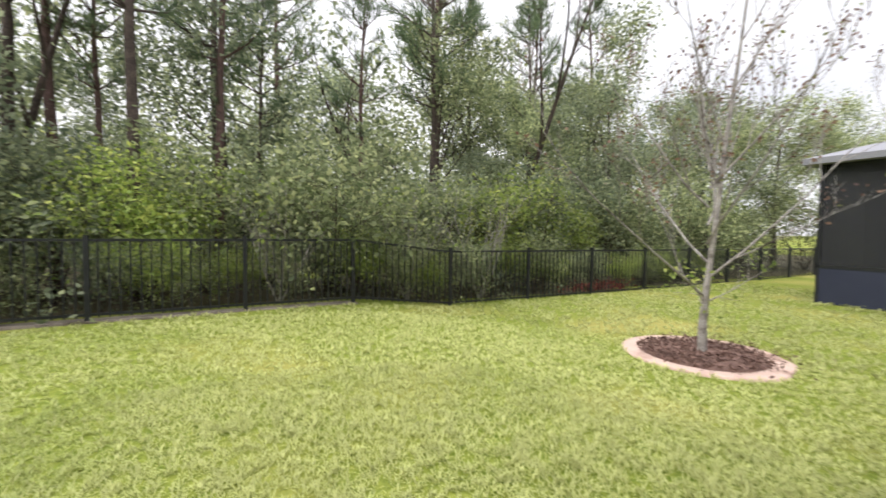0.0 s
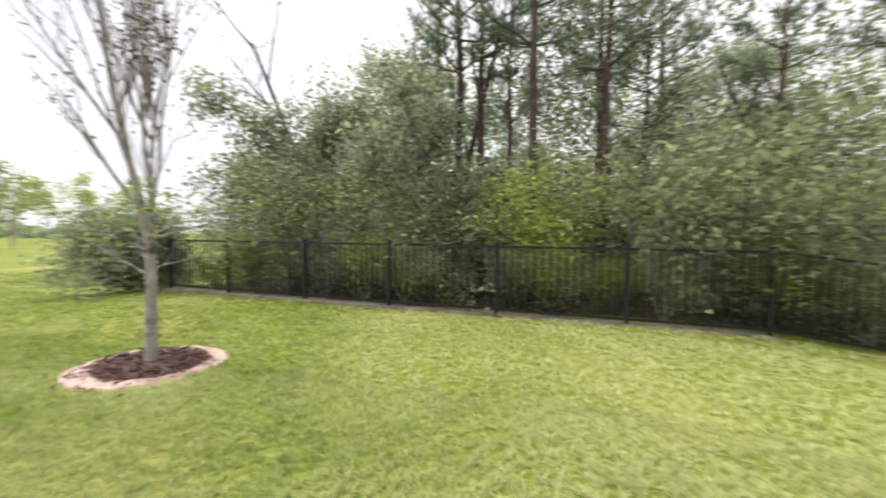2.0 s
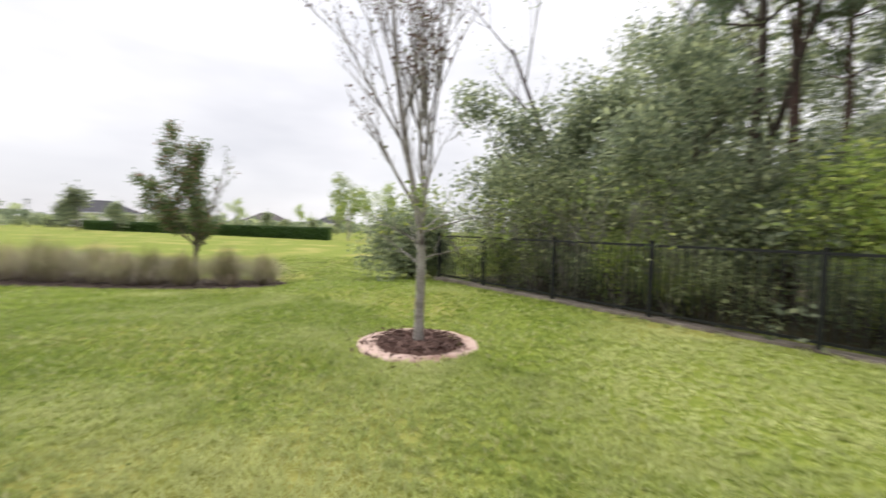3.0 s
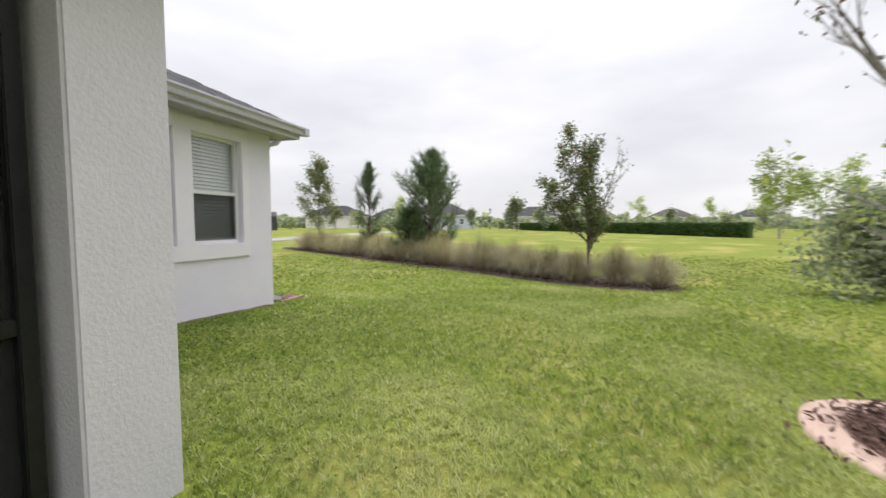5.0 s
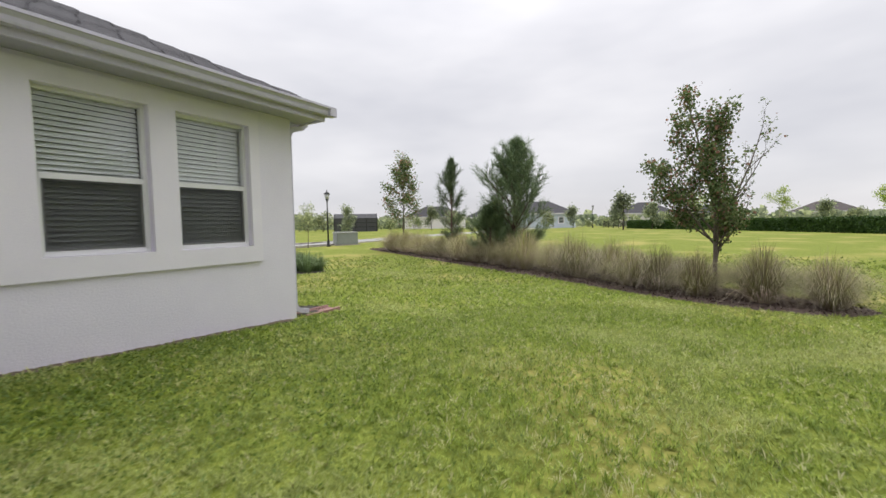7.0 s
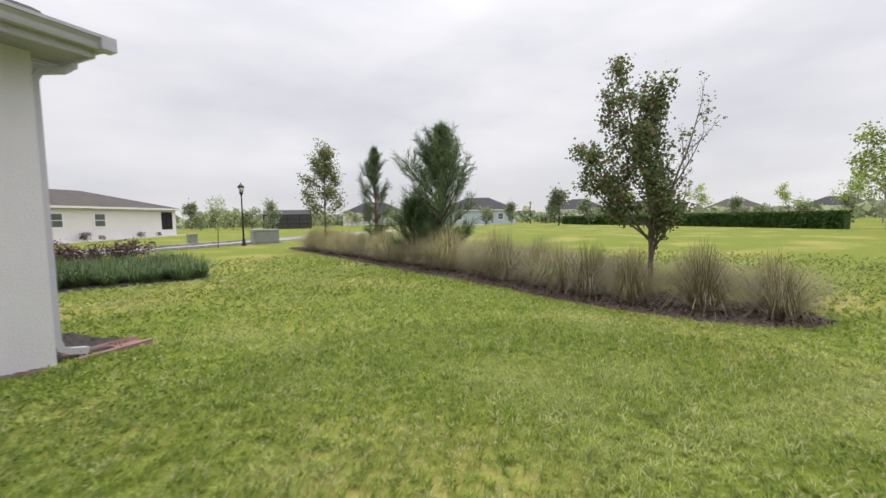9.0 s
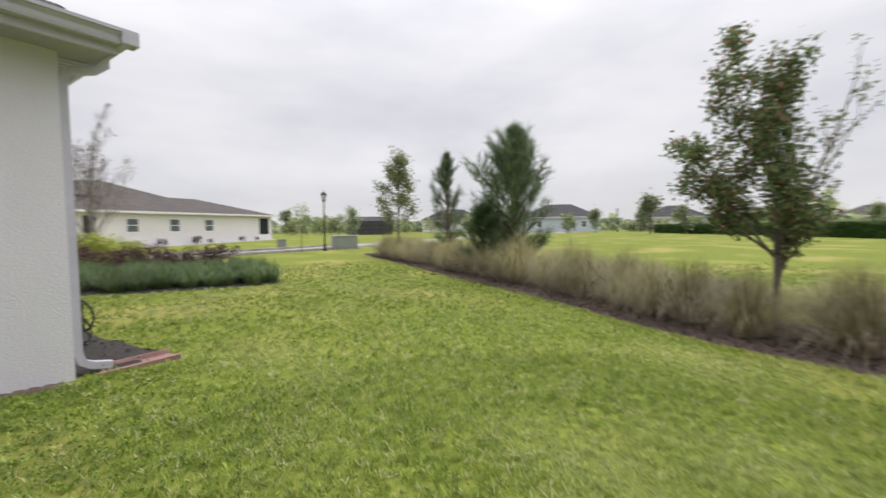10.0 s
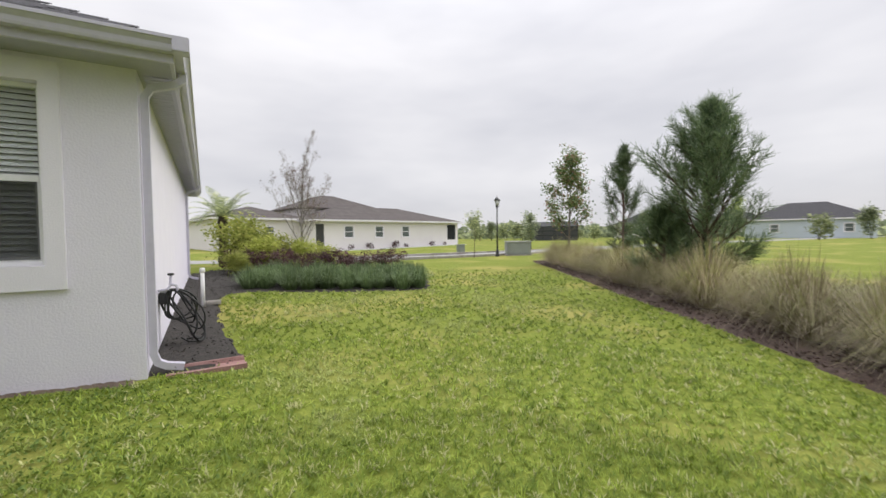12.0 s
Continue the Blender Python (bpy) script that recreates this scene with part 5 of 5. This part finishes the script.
meter = thing("utility_pedestal", (-27.0, -29.0, gz(-27, -29)), "small grey utility pedestal on the far verge", "utility pedestal")
part("body", box((-0.3, -0.25, -0.05), (0.3, 0.25, 0.6), 0.04), GREEN_BOX, meter)
part("lid", box((-0.33, -0.28, 0.6), (0.33, 0.28, 0.68), 0.03), GREEN_BOX, meter)

# ---- planting by the house's side ----
rng = np.random.default_rng(71)
tufts = []
for k in range(3):
    t = thing("border_grass", (0, 0, 0), "low dark green border grass clump in mulch", "border grass", "border grasses")
    part("blades", tuft_mesh("blades", rng, 230, 0.7, 0.45, 0.18, 0.007, LIRIOPE, 0.9), LIRIOPE, t)
    tufts.append(t)
AREA = [(-8.6, -10.2), (-10.1, -9.95), (-11.6, -9.35), (-12.6, -9.0), (-13.1, -9.3), (-13.9, -10.8), (-14.6, -12.4), (-12, -13.2), (-8.8, -13.4)]
spots = []
yy = -9.1
while yy > -13.4:
    xx = -14.8
    while xx < -8.5:
        p = (xx + rng.normal() * 0.07, yy + rng.normal() * 0.07)
        if inside(AREA, *p):
            spots.append(p)
        xx += 0.47
    yy -= 0.47
for i, (x, y) in enumerate(spots):
    m = pose(x, y, gz(x, y) + 0.02, 0, 0, rng.uniform(0, 360)) @ Matrix.Scale(rng.uniform(0.78, 1.05), 4)
    if i < 3:
        tufts[i].matrix_basis = m
    else:
        copy_thing(tufts[i % 3], m)
purple = broadleaf("purple_shrub", "low purple-leaved shrub in the side bed", 150, (-8.9, -15.6, gz(-9, -15.6)), 0.95, 0.015, DARK_BARK, PURPLE, 9, 0.08, 0.08, 2, 0.7, 5, 0.2, 0.05, "shrub", "purple shrubs", 0.6, stems=4)
for k in range(1, 9):
    x, y = -8.9 - 0.67 * k, -15.6 + 0.17 * k
    copy_thing(purple, pose(x, y, gz(x, y), 0, 0, 47 * k) @ Matrix.Scale(0.85 + 0.1 * (k % 3), 4))
for a, k in ((3.2, 0.5), (5.4, 0.65), (9.6, 0.5), (11.2, 0.9), (14.8, 0.75), (17.2, 0.6)):
    p = foot + side_x * a + side_y * 0.75
    copy_thing(purple, pose(p.x, p.y, gz(p.x, p.y) + 0.05, 0, 0, 70 * a) @ Matrix.Scale(k, 4))
gold = broadleaf("yellow_green_shrub", "loose yellow-green shrub beside the house", 155, (-9.0, -17.6, gz(-9, -17)), 2.0, 0.03, DARK_BARK, GOLD, 22, 0.13, 0.16, 2, 0.65, 7, 0.2, 0.05, "shrub", "yellow-green shrubs", 0.6, stems=4)
for x, y, s, a in ((-10.3, -17.2, 0.72, 80), (-11.4, -16.9, 0.6, 200), (-8.7, -14.8, 0.4, 20), (-12.3, -16.8, 0.5, 140), (-9.7, -16.3, 0.65, 300)):
    copy_thing(gold, pose(x, y, gz(x, y), 0, 0, a) @ Matrix.Scale(s, 4))
crape = yard_tree(14, (-11.6, -18.2, gz(-11.6, -18.2)), 0.5, 10, 5.0, 0.45, 0.075, 4, "bare multi-stemmed tree with a few seed heads", 0.8)
# palm with arching feather fronds
palm = thing("palm_tree", (-8.5, -20.5, gz(-8.5, -20.5)), "small feather palm beside the house", "palm tree")
part("trunk", lathe([(0.2, -0.05), (0.24, 0.3), (0.2, 0.9), (0.22, 2.1), (0.16, 2.35)], 10), DARK_BARK, palm)
for k in range(26):
    a, lift = 2.4 * k, 0.25 + 1.0 * (k / 26)
    q, rows, tri = np.array([0, 0, 2.27]), [], []
    d = np.array([math.cos(a) * math.cos(lift), math.sin(a) * math.cos(lift), math.sin(lift)])
    side = np.array([-math.sin(a), math.cos(a), 0])
    for j in range(22):
        d = d + np.array([0, 0, -0.055])
        d /= np.linalg.norm(d)
        q2 = q + d * 0.085
        ln = 0.34 * math.sin(math.pi * min(1, (j + 3) / 25)) + 0.05
        for s in (-1, 1):
            b = len(rows)
            tip = q + side * s * ln * 0.8 + d * ln * 0.55 + np.array([0, 0, 0.1 * ln])
            rows += [q - d * 0.03, q + d * 0.03, tip + d * 0.01, tip - d * 0.01]
            tri.append((b, b + 1, b + 2, b + 3))
        b = len(rows)
        rows += [q - side * 0.008, q + side * 0.008, q2 + side * 0.006, q2 - side * 0.006]
        tri.append((b, b + 1, b + 2, b + 3))
        q = q2
    part("frond", mesh_of("frond", rows, tri, GREEN), GREEN, palm)

# ---- far planting ----
small = broadleaf("street_tree", "small young street tree with a thin trunk", 160, (-23.2, -21.4, gz(-23, -21.4)), 3.1, 0.035, DARK_BARK, GREEN, 14, 0.11, 0.15, 2, 0.55, 7, 0.3, 0.4, "tree", "street trees", ratio=0.4)
cone = broadleaf("clipped_tree", "dense upright young tree by the street", 161, (-34.0, -27.8, gz(-34, -28) - 0.02), 3.6, 0.06, DARK_BARK, DEEP, 24, 0.15, 0.2, 2, 0.6, 9, 0.3, 0.05, "tree", ratio=0.36)
light = broadleaf("pale_green_tree", "airy light green tree beyond the lawn", 162, (-44.5, 19.0, gz(-44, 19)), 6.6, 0.09, PALE_BARK, FRESH, 9, 0.26, 0.34, 3, 0.55, 5, 0.25, 0.08, "tree", "far trees")
round_tree = broadleaf("far_tree", "dark green tree across the lawn", 163, (-67.0, -6.5, -0.1), 5.0, 0.1, DARK_BARK, DEEP, 9, 0.36, 0.36, 3, 0.6, 5, 0.2, 0.08, "tree", "far trees")
for x, y, s, a, src in ((-50, 24, 0.9, 30, light), (-56, 30, 1.1, 100, light), (-47, 29, 1.0, 200, light), (-63, 27, 0.85, 250, light), (-82, -17, 0.8, 50, round_tree), (-70, -3, 0.75, 120, round_tree), (-84, 3, 0.85, 20, light), (-90, 8, 0.8, 60, round_tree), (-94, 15, 0.9, 140, light),
                        (-98, 22, 0.85, 10, round_tree), (-100, 30, 0.9, 80, light), (-104, 40, 0.9, 170, round_tree), (-85, 33, 1.0, 220, light), (-76, -30, 0.8, 280, round_tree), (-72, -42, 0.9, 320, round_tree), (-55, -62, 0.7, 15, round_tree), (-48, -70, 0.8, 75, round_tree), (-42, -82, 0.9, 135, round_tree), (-60, -75, 1.0, 195, round_tree), (-88, -36, 1.0, 255, light), (-30, -85, 0.9, 300, round_tree), (-100, -12, 0.9, 40, round_tree)):
    copy_thing(src, pose(x, y, gz(x, y) - 0.05, 0, 0, a) @ Matrix.Scale(s, 4))
# tree line at the edge of sight
n = 9000
ang, dist = rng.uniform(radians(150), radians(262), n), rng.uniform(115, 150, n)
tall_at = np.array([2.2 + 3.2 * abs(noise.noise((a * 14, 0.3, 0))) + 2.0 * noise.noise((a * 45, 2.0, 0)) for a in ang])
tz = rng.uniform(0, 1, n) * np.maximum(tall_at, 0.8)
ob = part("tree_line", leaves("tree_line", np.stack([dist * np.cos(ang), dist * np.sin(ang), tz], 1), 1.5, DEEP, rng, 0.1, 0.75), DEEP, None)
tagged(ob, "low dark green line of trees on the horizon", "tree line", "", "stuff")
far_shrub = broadleaf("far_shrub", "rounded green shrub near the far houses", 170, (-75, -20, gz(-75, -20)), 3.0, 0.05, DARK_BARK, GREEN, 8, 0.34, 0.3, 2, 0.65, 5, 0.2, 0.05, "shrub", "far shrubs", 0.6, stems=3, sides=3)
for k in range(30):
    a = radians(158 + 100 * ((k * 0.618) % 1))
    d = 78 + 34 * ((k * 0.377) % 1)
    x, y = d * math.cos(a) - 4, d * math.sin(a)
    if y > -95:
        copy_thing(far_shrub, pose(x, y, gz(x, y) - 0.05, 0, 0, 50 * k) @ Matrix.Scale(0.55 + 0.75 * ((k * 0.29) % 1), 4))
# clipped hedge across the lawn
H0, H1 = Vector((-45.5, 17.3, 0)), Vector((-79, -7.0, 0))
along = (H1 - H0).normalized()
turn = math.degrees(math.atan2(along.y, along.x))
length = (H1 - H0).length
hedge = thing("hedge", (H0.x, H0.y, gz(H0.x, H0.y)), "long clipped dark green hedge across the lawn", "hedge", turn=turn)
part("core", box((0.1, -0.42, -0.1), (length - 0.1, 0.42, 1.22), 0.08), HEDGE_LEAF, hedge)
n = 15000
face = rng.uniform(0, 1, n)
lx = rng.uniform(0, length, n)
ly = np.where(face < 0.7, np.where(rng.uniform(0, 1, n) < 0.8, -0.5, 0.5), rng.uniform(-0.5, 0.5, n))
lz = np.where(face < 0.7, rng.uniform(0, 1.32, n), 1.32) + rng.normal(size=n) * 0.04
part("leaves", leaves("leaves", np.stack([lx, -ly + rng.normal(size=n) * 0.05, lz], 1), 0.2, HEDGE_LEAF, rng, 0.1, 0.7), HEDGE_LEAF, hedge, kind="stuff")

# short metal fence that carries on from the hedge
rail_fence = thing("garden_fence", (H1.x, H1.y, gz(H1.x, H1.y)), "low dark metal fence beyond the end of the hedge", "fence", turn=turn)
for k in range(6):
    part("post", box((k * 1.8 - 0.05, -0.05, -0.1), (k * 1.8 + 0.05, 0.05, 1.35), 0.01), BLACK_METAL, rail_fence)
for z in (0.2, 1.2):
    part("rail", box((0.05, -0.025, z), (8.95, 0.025, z + 0.06)), BLACK_METAL, rail_fence)
bar = box_mesh("picket", (-0.02, -0.015, 0.26), (0.02, 0.015, 1.2), BLACK_METAL)
for k in range(1, 40):
    if k % 8:
        part("picket", bar, BLACK_METAL, rail_fence, at=(k * 0.225, 0, 0))

# ---- shingles on the slope above the windows ----
sh = box((-0.165, -0.17, 0.0), (0.165, 0.0, 0.008))
bmesh.ops.rotate(sh, verts=sh.verts, matrix=Matrix.Rotation(math.atan(PITCH) * -1, 3, "X"))
shingle_mesh = bpy.data.meshes.new("shingle")
sh.to_mesh(shingle_mesh)
sh.free()
shingle_mesh.materials.append(SHINGLE)
made = 0
for row in range(18):
    run = row * 0.125
    yy, zz = EY + 0.02 - run, EZ + 0.006 + run * PITCH
    xx = E0 + run + 0.18 + 0.17 * (row % 2)
    while xx < -3.2 and made < 290:
        part("shingle", shingle_mesh, SHINGLE, roof, at=(xx - HX, yy - HY, zz + 0.004 * math.sin(xx * 7 + row)))
        made += 1
        xx += 0.335

# ---- lawn blades ----
rng = np.random.default_rng(81)


def lawn_blades(name, box_lo, box_hi, per_m2, near, far, height, width):
    """Grass blades where no bed, ring or wall stands, in a band of distance from the walked line."""
    area = (box_hi[0] - box_lo[0]) * (box_hi[1] - box_lo[1])
    n = int(area * per_m2)
    x, y = rng.uniform(box_lo[0], box_hi[0], n), rng.uniform(box_lo[1], box_hi[1], n)
    dx = np.clip(x, -8.0, 0.3)
    dist = np.hypot(x - dx, y - 1.0)
    ok = (dist >= near) & (dist < far) & ~inside(BED, x, y) & ~inside(SIDE_BED, x, y) & ((y < FY - 0.14) | (x < -11.8))
    ok &= rng.uniform(0, 1, n) > smoothstep(12.5, 19, dist)
    ok &= ~((x > HX - 0.02) & (y < HY + 0.13)) & ~((x > -3.05) & (y < -0.36))
    for cx, cy, r in RINGS:
        ok &= np.hypot(x - cx, y - cy) > r - 0.02
    x, y = x[ok], y[ok]
    n = len(x)
    # each tuft: leaves that spread from one crown, every leaf a folded, arching blade
    b = 5
    a = rng.uniform(0, 2 * np.pi, (n, 1)) + np.arange(b) * 2 * np.pi / b + rng.normal(size=(n, b)) * 0.5
    lean = rng.uniform(0.45, 1.3, (n, b))
    lush = np.sin(x * 3.1 + 1.3 * np.sin(y * 2.3)) * np.sin(y * 2.7 + 1.1 * np.sin(x * 1.9)) + rng.normal(size=n) * 0.5
    h = height * rng.uniform(0.55, 1.3, (n, b)) * (1 + 0.22 * lush)[:, None]
    w = width * rng.uniform(0.7, 1.25, (n, b))
    d = np.stack([np.cos(a) * np.sin(lean), np.sin(a) * np.sin(lean), np.cos(lean)], 2)
    s = np.stack([-np.sin(a), np.cos(a), np.zeros((n, b))], 2) * w[..., None]
    c = np.stack([x, y, ground_z(x, y) - 0.004], 1)[:, None, :]
    mid = c + d * (h * 0.5)[..., None] + np.array([0, 0, 1.0]) * (h * 0.14)[..., None]
    tip = c + d * h[..., None]
    verts = np.concatenate([c, mid + s, tip, mid - s], axis=1).reshape(-1, 3)
    k = np.arange(b)
    one = np.stack([np.zeros(b, dtype=int), 1 + k, 1 + b + k, 1 + 2 * b + k], 1)
    quads = (one[None] + (np.arange(n) * (1 + 3 * b))[:, None, None]).reshape(-1, 4)
    me = mesh_of(name, verts, quads, BLADE)
    tagged(part(name, me, BLADE, None), "short broad-bladed lawn grass, yellow-green with straw flecks", "grass", "", "stuff")


lawn_blades("lawn_grass", (-11, -3.4), (3.5, 4.6), 860, 0, 2.9, 0.06, 0.0038)
lawn_blades("lawn_grass", (-14, -8), (6.5, 7.1), 330, 2.9, 5.6, 0.062, 0.0056)
lawn_blades("lawn_grass", (-18, -12), (11, 7.1), 105, 5.6, 10, 0.07, 0.0095)
lawn_blades("lawn_grass", (-27, -21), (14, 15), 46, 10, 19, 0.075, 0.014)
